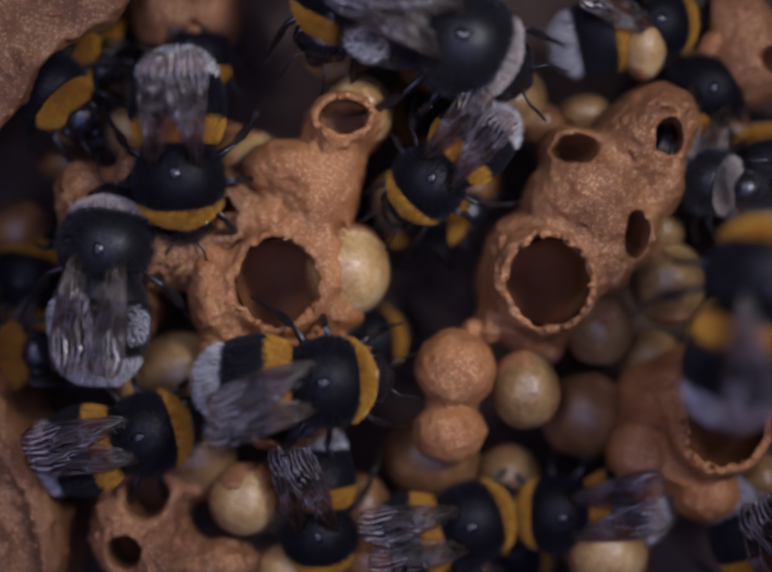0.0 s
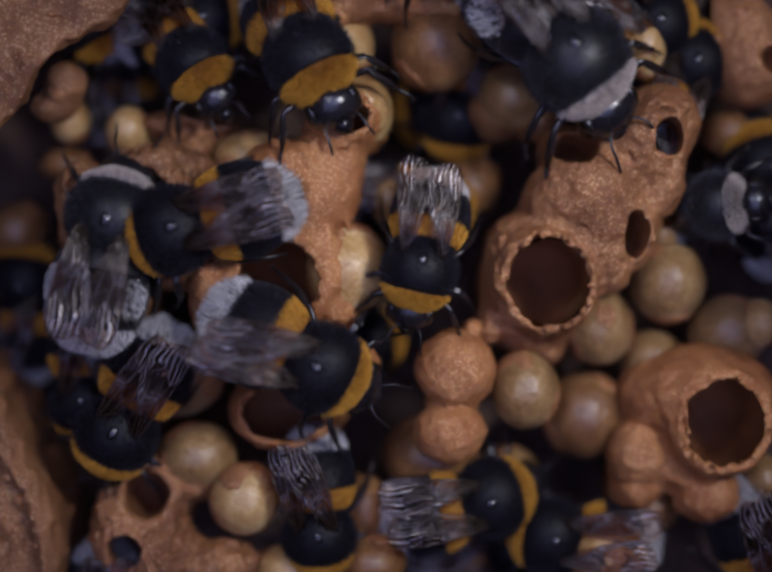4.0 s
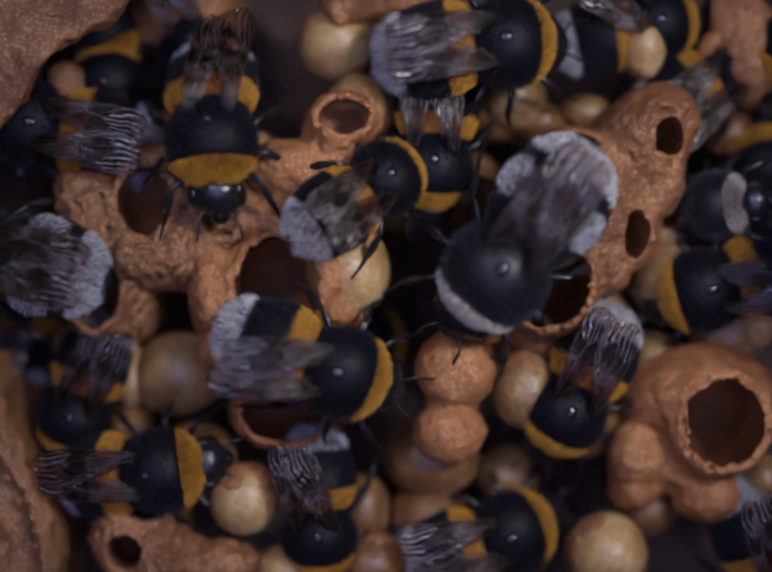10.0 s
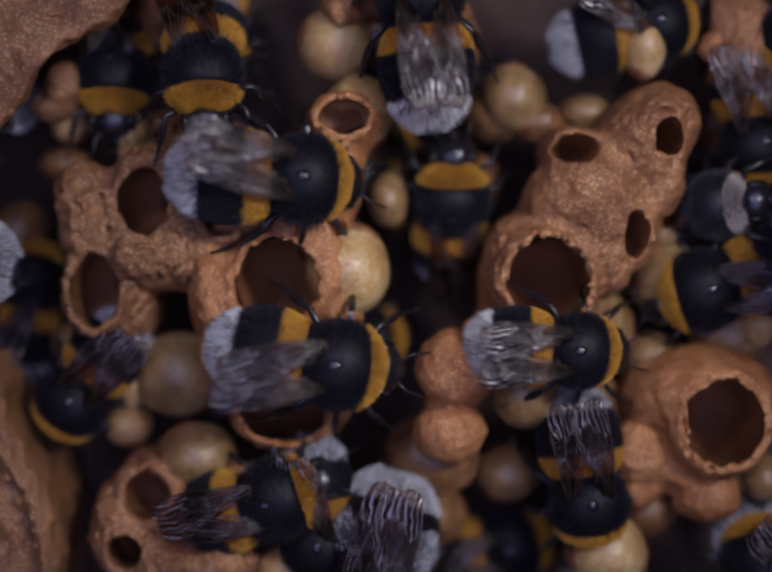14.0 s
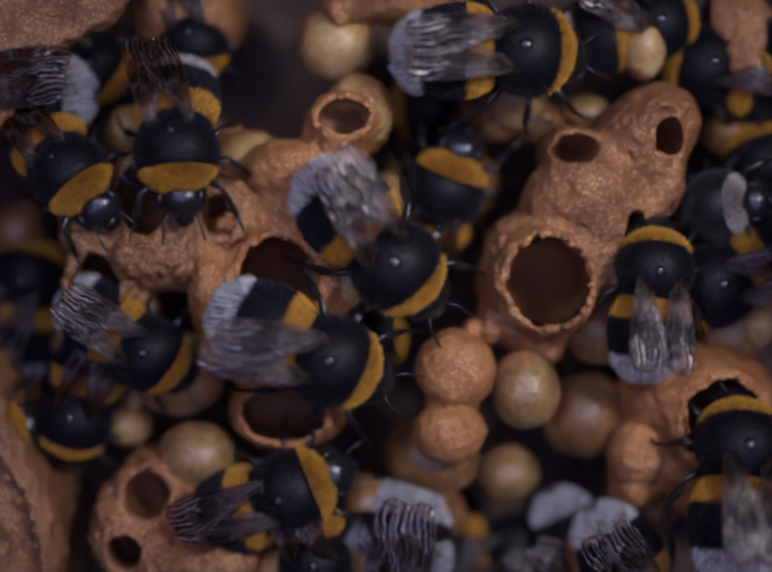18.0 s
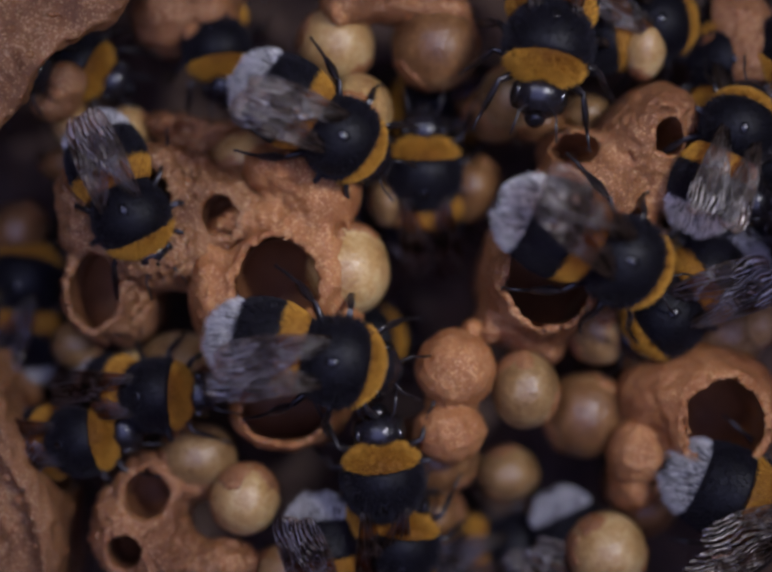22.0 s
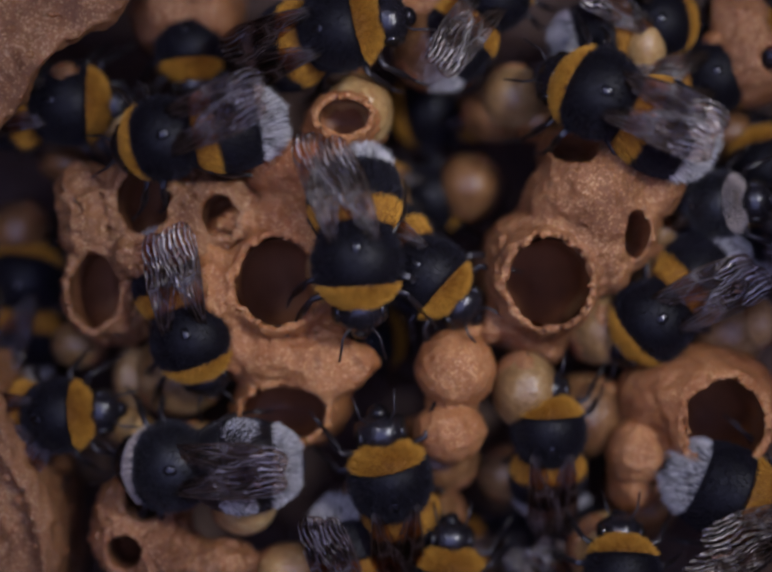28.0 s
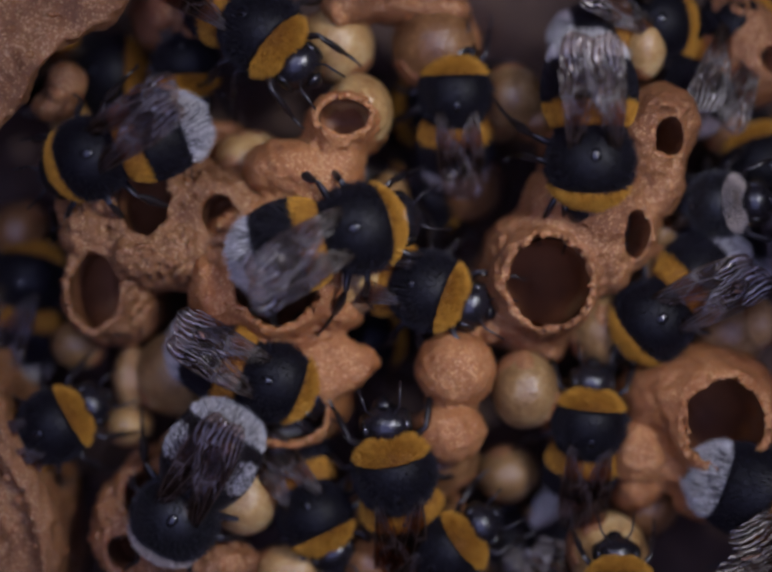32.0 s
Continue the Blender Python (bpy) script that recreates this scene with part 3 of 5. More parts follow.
wax_lump(plain, -22.68, 13.34, -2.6, 0.7, 0.6, 0.7, 2.7, "crumb")

# ---- cocoons ----
CREAM, OLIVE = "round cream silk cocoon", "round dull olive-cream cocoon"
BROWN = "round cocoon, brown wax film darkened for the depth's shade"
cocoon(-2.67, 1.11, -3, 2.93, 3.27, 3.2, COCOON, "cream silk cocoon in the side of the open cup", [(120, 30, 0.42)])
cocoon(-3.56, 17.06, -5, 2.73, 2.67, 3.0, COCOON, CREAM, [(60, 10, 0.5)])
cocoon(3.53, 16.96, -5, 3.13, 3.17, 3.3, COCOON_BROWN, BROWN, [(90, 30, 0.4)])
cocoon(9.02, 13.41, -6, 2.4, 2.4, 2.6, COCOON_DULL, OLIVE)
cocoon(7.89, 12.52, -7.5, 2.33, 2.13, 2.6, COCOON_BROWN, BROWN)
cocoon(11.01, 11.7, -6.5, 1.93, 1.4, 2.0, COCOON_BROWN, BROWN)
cocoon(14.37, 12.41, -6.5, 1.87, 1.33, 2.0, COCOON_DULL, OLIVE)
cocoon(18.07, 16.84, -3.6, 1.53, 2.4, 2.0, COCOON, CREAM)
cocoon(9.72, -7.29, -3.6, 2.4, 2.73, 2.8, COCOON_DULL, "olive-cream cocoon below the east comb", [(95, 40, 0.3)])
cocoon(14.36, -9.34, -7.5, 3.07, 3.13, 3.2, COCOON_BROWN, BROWN)
cocoon(20.07, 0.23, -5.5, 2.67, 2.87, 3.0, COCOON_DULL, OLIVE)
cocoon(15.17, -2.93, -5.6, 2.4, 2.73, 2.8, COCOON_DULL, "olive cocoon with a scrap of orange wax", [(80, 70, 0.34)])
cocoon(24.46, -3.22, -6, 2.8, 2.53, 3.0, COCOON_DULL, OLIVE)
cocoon(19.13, -5.17, -7, 2.2, 2, 2.4, COCOON_DULL, OLIVE)
cocoon(19.68, 3.91, -6.5, 1.67, 2, 2.4, COCOON_DULL, OLIVE)
cocoon(26.28, -2.59, -4.5, 1.47, 1.73, 2.0, COCOON, CREAM)
cocoon(25.19, 11.24, -9, 2, 1.87, 2.4, COCOON_BROWN, BROWN)
cocoon(3.22, -12.2, -6.5, 3.47, 2.87, 3.2, COCOON_BROWN, BROWN, [(40, 50, 0.4)])
cocoon(3.07, -16.59, -7.5, 2.67, 2.33, 3.0, COCOON_BROWN, BROWN)
cocoon(8.87, -13.68, -8.5, 2.33, 2, 2.4, COCOON_DULL, OLIVE)
cocoon(15.57, -18.76, -4.5, 2.8, 2.8, 3.0, COCOON, CREAM, [(120, 20, 0.4)])
cocoon(18.87, -16.13, -8, 2.33, 2, 2.4, COCOON_BROWN, BROWN)
cocoon(26.75, -13.6, -5, 1.53, 1.67, 2.0, COCOON_DULL, OLIVE)
cocoon(-9.88, -14.85, -3.4, 2.4, 2.53, 2.6, COCOON, "cream silk cocoon with a brown wax top", [(110, 35, 0.55)])
cocoon(-13.34, -12.03, -5, 2.8, 2.4, 2.8, COCOON_DULL, OLIVE, [(200, 20, 0.6)])
cocoon(-14.9, -6.3, -6.5, 3.27, 3.07, 3.2, COCOON_DULL, OLIVE, [(0, 20, 0.7)])
cocoon(-18.65, -10.05, -7.5, 1.73, 1.53, 2.0, COCOON, CREAM)
cocoon(-1.55, -15.91, -6, 1.73, 2.53, 2.4, COCOON_BROWN, BROWN)
cocoon(-1.01, -19.45, -4.5, 2.47, 2, 2.6, COCOON_BROWN, BROWN)
cocoon(-6.74, -19.8, -4.5, 2.53, 1.67, 2.4, COCOON, CREAM)
cocoon(-18.4, 11.08, -6, 1.6, 1.8, 2.2, COCOON, CREAM)
cocoon(-22.73, 11.88, -6.5, 1.4, 1.67, 2.0, COCOON, CREAM)
cocoon(-23.28, 8.81, -8, 1.87, 1.33, 2.0, COCOON_BROWN, BROWN)
cocoon(-9.61, 9.14, -5.5, 2.67, 1.87, 2.4, COCOON, CREAM, [(230, 30, 0.7)])
cocoon(0.21, 6.21, -6.5, 1.47, 2, 2.2, COCOON_DULL, OLIVE)
cocoon(6.06, 7.32, -10, 2.47, 2.47, 3.0, COCOON_BROWN, BROWN)
cocoon(-22.39, -4.29, -8, 1.93, 1.73, 2.2, COCOON_DULL, OLIVE)
cocoon(-27.17, 4.03, -10, 2.13, 2.33, 2.6, COCOON_BROWN, BROWN)
cocoon(-26.44, -2.17, -10, 2, 2, 2.4, COCOON_BROWN, BROWN)
cocoon(-18.25, -6.55, -6.8, 1.33, 2.33, 2.2, COCOON, CREAM)


# ---- bumblebees ----
def hairs(verts, faces, points, length, width, lean, rng):
    """Fine tapering hairs on (place, normal) pairs."""
    for p, n in points:
        d = (n + lean + Vector((rng.uniform(-1, 1), rng.uniform(-1, 1), rng.uniform(-1, 1))) * 0.32).normalized()
        s = d.cross(Vector((rng.uniform(-1, 1), rng.uniform(-1, 1), rng.uniform(-1, 1)))).normalized() * width
        ln = length * rng.uniform(0.6, 1.15)
        k = len(verts)
        verts += [p - s - n * 0.05, p + s - n * 0.05, p + d * ln]
        faces.append((k, k + 1, k + 2))


def band(cx, rx, ry, rz, a0, a1, zc=0.0, n=44, m=12, wob=0.012, seed=0.0, sag=0.0, tilt=0.0, bend=0.0):
    """Part of an ellipsoid about the body's axis, from the angle a0 to a1 behind the pole at its front; both ends are closed inwards."""
    verts, faces, pts = [], [], []
    for i in range(m + 1):
        at = a0 + (a1 - a0) * i / m
        for j in range(n):
            a = 2 * math.pi * j / n
            th = radians(at - bend * (1 - math.sin(a)) * math.sin(radians(at)) * at / 180)
            d = Vector((math.cos(th), math.sin(th) * math.cos(a), math.sin(th) * math.sin(a)))
            w = 1 + wob * noise.noise(d * 5 + Vector((seed, 0, 0)))
            p = Vector((cx + d.x * rx * w, d.y * ry * w, zc + d.z * rz * w - sag * max(0.0, (-cx - d.x * rx)) ** 2))
            verts.append(p)
            pts.append((p, Vector((d.x / rx, d.y / ry, d.z / rz)).normalized()))
    for i in range(m):
        for j in range(n):
            k = (j + 1) % n
            faces.append((i * n + j, i * n + k, (i + 1) * n + k, (i + 1) * n + j))
    if tilt:
        turn = Matrix.Rotation(radians(tilt), 3, "Y")
        verts = [turn @ v for v in verts]
        pts = [(turn @ p, turn @ q) for p, q in pts]
    for row in (0, m):
        th = radians(a0 if row == 0 else a1)
        verts.append(Vector((cx + math.cos(th) * rx * 0.96, 0, zc - sag * max(0.0, (-cx - math.cos(th) * rx)) ** 2)))
        c = len(verts) - 1
        if tilt:
            verts[c] = turn @ verts[c]
        for j in range(n):
            k = (j + 1) % n
            faces.append((c, row * n + k, row * n + j) if row == 0 else (c, row * n + j, row * n + k))
    return verts, faces, pts


def furry(name, mat, shape, count, length, lean, seed, width=0.022, skin=None):
    """A skin with hair on it; the skin under pale hair is darker than the hair."""
    verts, faces, pts = shape
    verts, faces = list(verts), list(faces)
    bare = len(faces)
    rng = random.Random(seed)
    n = 44
    roots = []
    while len(roots) < count:
        i, j = rng.randrange(len(pts) // n - 1), rng.randrange(n)
        a, c, s, t = pts[i * n + j], pts[(i + 1) * n + (j + 1) % n], rng.random(), rng.random()
        d = pts[(i + 1) * n + j]
        p = a[0].lerp(d[0], s).lerp(pts[i * n + (j + 1) % n][0].lerp(c[0], s), t)
        up = a[1].lerp(c[1], s).normalized()
        if up.z > -0.5:
            roots.append((p, up))
    hairs(verts, faces, roots, length, width, Vector(lean), rng)
    me = mesh_from(name, [v * MM for v in verts], faces, mat)
    if skin:
        me.materials.append(skin)
        me.polygons.foreach_set("material_index", [1 if k < bare else 0 for k in range(len(faces))])
    return me


def tube(verts, faces, points, radii, n=7):
    """A tapering limb through the points."""
    base = len(verts)
    for i, (p, r) in enumerate(zip(points, radii)):
        p = Vector(p)
        d = (Vector(points[min(i + 1, len(points) - 1)]) - Vector(points[max(i - 1, 0)])).normalized()
        u = d.orthogonal().normalized()
        v = d.cross(u)
        for j in range(n):
            a = 2 * math.pi * j / n
            verts.append(p + (u * math.cos(a) + v * math.sin(a)) * r)
    for i in range(len(points) - 1):
        for j in range(n):
            k = (j + 1) % n
            faces.append((base + i * n + j, base + i * n + k, base + (i + 1) * n + k, base + (i + 1) * n + j))
    faces.append(tuple(base + j for j in reversed(range(n))))
    faces.append(tuple(base + (len(points) - 1) * n + j for j in range(n)))


def leg_mesh(side, row):
    """Leg in its own space, from the hip outwards; row 0 fore, 1 middle, 2 hind."""
    s = side
    ex, ey = [(1.9, 1.9), (0.1, 2.7), (-2.5, 2.5)][row]
    knee = (ex * 0.6, s * ey * 0.75, 0.35)
    foot = (ex * 1.15, s * ey * 1.12, -1.5)
    heel = (ex * 1.38 + (0.15 if row < 2 else -0.3), s * ey * 1.28, -1.9)
    toe = (ex * 1.6 + (0.4 if row < 2 else -0.7), s * ey * 1.4, -2.15)
    verts, faces = [], []
    fat = 0.36 if row == 2 else 0.25
    mid = tuple(knee[i] * 0.5 + foot[i] * 0.5 for i in range(3))
    tube(verts, faces, [(0, 0, 0), (knee[0] * 0.5, knee[1] * 0.5, 0.25), knee, tuple(knee[i] * 0.85 + foot[i] * 0.15 for i in range(3)), mid, foot,
                        tuple(foot[i] * 0.85 + heel[i] * 0.15 for i in range(3)), heel, toe], [0.24, 0.3, 0.2, 0.2, fat, 0.22, 0.15, 0.13, 0.07], 9)
    for f in (-1, 1):
        tube(verts, faces, [toe, (toe[0] + 0.18, toe[1] + f * 0.14, toe[2] - 0.02), (toe[0] + 0.26, toe[1] + f * 0.16, toe[2] - 0.12)], [0.05, 0.035, 0.015], 5)
    rng = random.Random(row + 5)
    pts = []
    for k in range(220):
        t = rng.uniform(0.05, 0.95)
        p = Vector(knee) * (1 - t) + Vector(foot) * t
        n = Vector((rng.uniform(-1, 1), rng.uniform(-1, 1), rng.uniform(-1, 1))).normalized()
        pts.append((p + n * 0.16, n))
    hairs(verts, faces, pts, 0.32, 0.014, Vector((0, 0, -0.3)), rng)
    return mesh_from("leg", [v * MM for v in verts], faces, CHITIN)


def wing_shape(u, length, width, fore):
    """Half-width profile of the wing along its length."""
    return width * (0.14 + 1.0 * u ** 0.85) * math.sqrt(max(0.0, 1 - u ** 5)) + 0.02


def wing_height(u, v):
    """Height of the membrane: it rises off the thorax, lies along the back and cockles towards its tip."""
    rise = 0.85 * math.sin(min(1.0, u * 2.4) * math.pi / 2) - 0.9 * max(0.0, u - 0.5) ** 2
    ripple = 0.03 * u * math.sin(v * 11 + u * 6 + 1.1 * math.sin(u * 8)) + 0.05 * math.sin(v * 4.3 - u * 7) * u
    return rise - 0.18 * v * v * u + ripple


def wing_mesh(length, width, side, fore):
    n, m = 34, 34
    verts, faces = [], []
    for i in range(n + 1):
        u = i / n
        w = wing_shape(u, length, width, fore)
        for j in range(m + 1):
            v = j / m * 2 - 1
            verts.append((-u * length * MM, side * (v * w - 0.42 * w) * MM, wing_height(u, v) * MM))
    for i in range(n):
        for j in range(m):
            faces.append((i * (m + 1) + j, i * (m + 1) + j + 1, (i + 1) * (m + 1) + j + 1, (i + 1) * (m + 1) + j))
    return mesh_from("wing", verts, faces, WING)


def vein_meshes(length, width, side, fore):
    made = []
    for v0, v1, end in ((0.97, 0.95, 0.93), (0.5, 0.25, 0.72), (-0.4, -0.35, 0.6)) if fore else ((0.95, 0.9, 0.9), (0.0, -0.2, 0.7)):
        pts, verts, faces = [], [], []
        for k in range(9):
            u = 0.02 + (end - 0.02) * k / 8
            w = wing_shape(u, length, width, fore)
            v = v0 + (v1 - v0) * k / 8
            pts.append((-u * length, side * (v * w - 0.42 * w), wing_height(u, v) + 0.01))
        tube(verts, faces, pts, [0.042 - 0.003 * k for k in range(9)], 5)
        made.append(mesh_from("vein", [v * MM for v in verts], faces, VEIN))
    return made


def antenna_mesh(side):
    verts, faces = [], []
    tube(verts, faces, [(0, 0, 0), (0.5, side * 0.45, 0.12), (0.95, side * 0.75, 0.1), (1.5, side * 0.85, -0.25), (2.3, side * 1.05, -0.8)], [0.09, 0.08, 0.085, 0.1, 0.08])
    return mesh_from("antenna", [v * MM for v in verts], faces, CHITIN)


def ellipsoid(name, cx, cy, cz, rx, ry, rz, mat, n=28, m=18):
    verts, faces = [], []
    for i in range(m + 1):
        th = math.pi * i / m
        for j in range(n):
            a = 2 * math.pi * j / n
            verts.append(((cx + rx * math.cos(th)) * MM, (cy + ry * math.sin(th) * math.cos(a)) * MM, (cz + rz * math.sin(th) * math.sin(a)) * MM))
    for i in range(m):
        for j in range(n):
            k = (j + 1) % n
            faces.append((i * n + j, i * n + k, (i + 1) * n + k, (i + 1) * n + j))
    return mesh_from(name, verts, faces, mat)


def wing_pose(w, spread, skew):
    """Where a wing lies; spread: degrees between each pair and the body's line; skew: both swung to the bee's right."""
    fore, s = w.name.startswith("forewing"), (1 if w.get("side", 0) > 0 else -1)
    z = (1.98 if fore else 1.82) + (0.12 if s > 0 else 0)
    return pose((-0.7 if fore else -1.1) * MM, s * 1.5 * MM, z * MM, -s * 5, 0, -s * (spread + (0 if fore else 3)) + skew)


def wings_of(ob):
    return [w for w in ob.children if w.name.startswith(("forewing", "hindwing"))]


def set_wings(ob, spread, skew=0.0):
    for w in wings_of(ob):
        w.matrix_basis = wing_pose(w, spread, skew)


def flank_patch(side, cx, rx, ry, rz, zc, sag):
    """A tuft of white hair lying on one flank of the abdomen."""
    rng = random.Random(31 + side)
    verts, faces, roots = [], [], []
    while len(roots) < 1100:
        u, v = rng.uniform(-1, 1), rng.uniform(-1, 1)
        if u * u + v * v > rng.uniform(0.5, 1):
            continue
        th, a = radians(92 + 20 * u), radians(34 + 27 * v)
        d = Vector((math.cos(th), side * math.sin(th) * math.cos(a), math.sin(th) * math.sin(a)))
        roots.append((Vector((cx + d.x * rx, d.y * ry, zc + d.z * rz - sag * max(0.0, -cx - d.x * rx) ** 2)), d))
    hairs(verts, faces, roots, 0.4, 0.028, Vector((-1.2, 0, 0.1)), rng)
    return mesh_from("side_patch", [v * MM for v in verts], faces, WHITE_FUR)


def make_bee(pale):
    """A bumblebee with its thorax at the origin, head towards +x; pale: a freshly hatched one."""
    ob = thing("bumblebee", 0, 0, 0, "", "")
    body, collar = (GREY_FUR, PALE_FUR) if pale else (BLACK_FUR, YELLOW_FUR)
    belt = WHITE_FUR if pale else YELLOW_FUR
    edge = 54 if pale else 60
    part("thorax", furry("thorax", body, band(0, 2.8, 2.88, 2.6, edge, 180, 0, m=16, tilt=17), 8000, 0.5, (-0.3, 0, 0.1), 1, 0.02), ob)
    part("collar", furry("collar", collar, band(0, 2.85, 2.93, 2.66, 18, edge, 0, m=8, wob=0.03, tilt=17), 6500, 0.55, (-0.15, 0, 0.1), 2, 0.022, DUSKY_SKIN if pale else OCHRE_SKIN), ob)
    head = part("head", furry("head", CHITIN, band(2.95, 1.45, 1.85, 1.65, 0, 180, -1.95), 420, 0.4, (0.3, 0, 0.3), 3, 0.016, HEAD_SHELL), ob)
    for s in (-1, 1):
        part("eye", ellipsoid("eye", 3.0, s * 1.5, -2.0, 0.82, 0.46, 1.15, EYE, 18, 12), head)
        a = part("antenna", antenna_mesh(s), head)
        a.location = (3.95 * MM, s * 0.5 * MM, -1.55 * MM)
    part("mouth", ellipsoid("mouth", 4.0, 0, -2.85, 0.7, 0.75, 0.8, HEAD_SHELL, 16, 10), head)
    part("bald_patch", ellipsoid("bald_patch", -0.45, 0, 2.12, 0.72, 0.6, 0.58, HEAD_SHELL, 24, 16), ob, "shiny bald patch")
    # abdomen: rings from the waist to the tip
    cx, rx, ry, rz, zc, sag = (-4.7, 4.0, 3.2, 2.65, -0.3, 0.014) if pale else (-4.55, 3.9, 3.15, 2.6, -0.35, 0.03)
    rings = [("waist", body, 0, 57, 1800, 0.5, 5, None), ("belt", belt, 57, 84, 3600, 0.5, 6, OCHRE_SKIN), ("abdomen", BLACK_FUR, 84, 130, 4200, 0.5, 7, None),
             ("tail", WHITE_FUR, 130, 168, 3000, 0.85, 8, DUSKY_SKIN), ("tail_tip", BLACK_FUR, 168, 180, 900, 0.45, 9, None)]
    if pale:
        rings = [("waist", body, 0, 50, 600, 0.42, 5, None), ("belt", body, 50, 76, 900, 0.45, 6, None), ("abdomen", CHITIN, 76, 128, 3000, 0.5, 7, None),
                 ("tail", WHITE_FUR, 128, 162, 6000, 0.6, 8, DUSKY_SKIN), ("tail_tip", body, 162, 180, 700, 0.4, 9, None)]
    for name, mat, a0, a1, count, ln, seed, skin in rings:
        part(name, furry(name, mat, band(cx, rx, ry, rz, a0, a1, zc, sag=sag, m=8, seed=seed, bend=16), count, ln, (-2.0, 0, 0.0), seed, 0.02, skin), ob)
    if pale:
        for s in (-1, 1):
            part("side_patch", flank_patch(s, cx, rx, ry, rz, zc, sag), ob, "white hair patch on the flank")
    for s in (-1, 1):
        for nm, ln, wd, fore in (("hindwing", 5.7, 1.15, False), ("forewing", 7.8, 1.7, True)):
            w = part(nm, wing_mesh(ln, wd, s, fore), ob)
            w["side"] = s
            for me in vein_meshes(ln, wd, s, fore):
                part("vein", me, w)
        set_wings(ob, 4)
        for row, hx in enumerate((1.5, 0.3, -0.9)):
            lg = part("leg", leg_mesh(s, row), ob)
            lg.location = (hx * MM, s * 1.5 * MM, -1.6 * MM)
    return ob


WORKER = make_bee(False)
HATCHED = make_bee(True)
bees = {}
WING_FOLD = {"runner": (-3, 17), "nurse": (-3, -13), "scout": (-3, 13), "drifter": (-2, 3), "climber": (2, 6), "backer": (-3, -16), "matron": (-5, 0), "sleeper": (-6, 0), "digger": (0, 0),
             "rester": (2, -40), "ferrier": (2, 38), "peeper": (-4, 14)}


def place_bee(key, pale, size):
    """One more bee; its place comes from its path."""
    source = HATCHED if pale else WORKER
    ob = source if not any(b is source for b in bees.values()) else copy_thing(source, Matrix.Identity(4))
    ob.scale = (size, size, size)
    rng = random.Random(len(bees) * 7 + 3)
    spread, skew = WING_FOLD.get(key, (rng.uniform(-6, 3), rng.uniform(-13, 13)))
    set_wings(ob, spread, skew)
    if pale:
        tagged(ob, "greyish young bumblebee with a pale collar and white tail", "bumblebee", "bumblebees")
    else:
        word = "large " if size > 0.97 else "small " if size < 0.83 else ""
        tagged(ob, word + "black bumblebee with yellow bands and a white tail", "bumblebee", "bumblebees")
    bees[key] = ob
    return ob


place_bee("runner", False, 1.0)
place_bee("forager", False, 1.0)
place_bee("digger", True, 1.05)
place_bee("climber", False, 0.85)
place_bee("matron", True, 1.18)
place_bee("sleeper", True, 1.0)
place_bee("drifter", False, 1.0)
place_bee("nurse", False, 1.0)
place_bee("scout", False, 0.92)
place_bee("feeder", False, 0.88)
place_bee("keeper", False, 0.85)
place_bee("roamer", False, 0.85)
place_bee("wanderer", False, 0.95)
place_bee("prober", False, 0.85)
place_bee("lurker", False, 0.85)
place_bee("peeper", False, 0.85)
place_bee("guard", False, 0.95)
place_bee("sitter", False, 0.92)
place_bee("ferrier", False, 0.85)
place_bee("turner", False, 0.85)
place_bee("hider", False, 0.9)
place_bee("waiter", False, 1.1)
place_bee("backer", False, 0.95)
place_bee("flyer", True, 0.78)
place_bee("rester", False, 0.85)
place_bee("dozer", False, 0.9)
place_bee("squatter", False, 0.9)
place_bee("circler", False, 0.8)
place_bee("dweller", False, 0.8)
place_bee("lodger", False, 0.95)
place_bee("cellmate", False, 1.0)
place_bee("edger", False, 0.85)
place_bee("visitor", False, 0.95)
place_bee("newcomer", False, 0.8)
place_bee("corner", False, 0.8)
place_bee("dimmer", False, 0.95)
place_bee("shade", False, 0.85)
place_bee("dropper", False, 0.85)
place_bee("caller", False, 0.85)
place_bee("pusher", False, 0.92)
place_bee("lifter", False, 0.85)
place_bee("goer", False, 0.8)
place_bee("tailer", False, 0.85)
place_bee("loafer", False, 0.95)
place_bee("stander", False, 0.95)
place_bee("napper", False, 0.9)
place_bee("loiterer", False, 0.9)
place_bee("straggler", False, 0.9)
place_bee("squirmer", False, 0.9)


def path(*rows):
    """Rows of seconds, place in millimetres, heading, pitch (head up) in degrees."""
    return [(t, pose(x * MM, y * MM, z * MM, 0, -p, h)) for t, x, y, z, h, p in rows]


def step_legs(bee, rows):
    """Swing each leg about its hip while the bee walks, three legs against three."""
    times = [k * 0.8 for k in range(41)]
    ts = [r[0] for r in rows]
    x = np.interp(times, ts, [r[1].translation.x for r in rows])
    y = np.interp(times, ts, [r[1].translation.y for r in rows])
    for n, leg in enumerate(c for c in bee.children if c.name.startswith("leg")):
        spot, sense, keys = leg.location.copy(), (1 if n % 2 else -1), []
        for k, t in enumerate(times):
            going = math.hypot(x[min(k + 1, 40)] - x[max(k - 1, 0)], y[min(k + 1, 40)] - y[max(k - 1, 0)])
            swing = sense * (1 if k % 2 else -1) * min(17, 2 + going * 9000)
            keys.append((t, pose(*spot, 0, 0, swing)))
        walk(leg, keys)


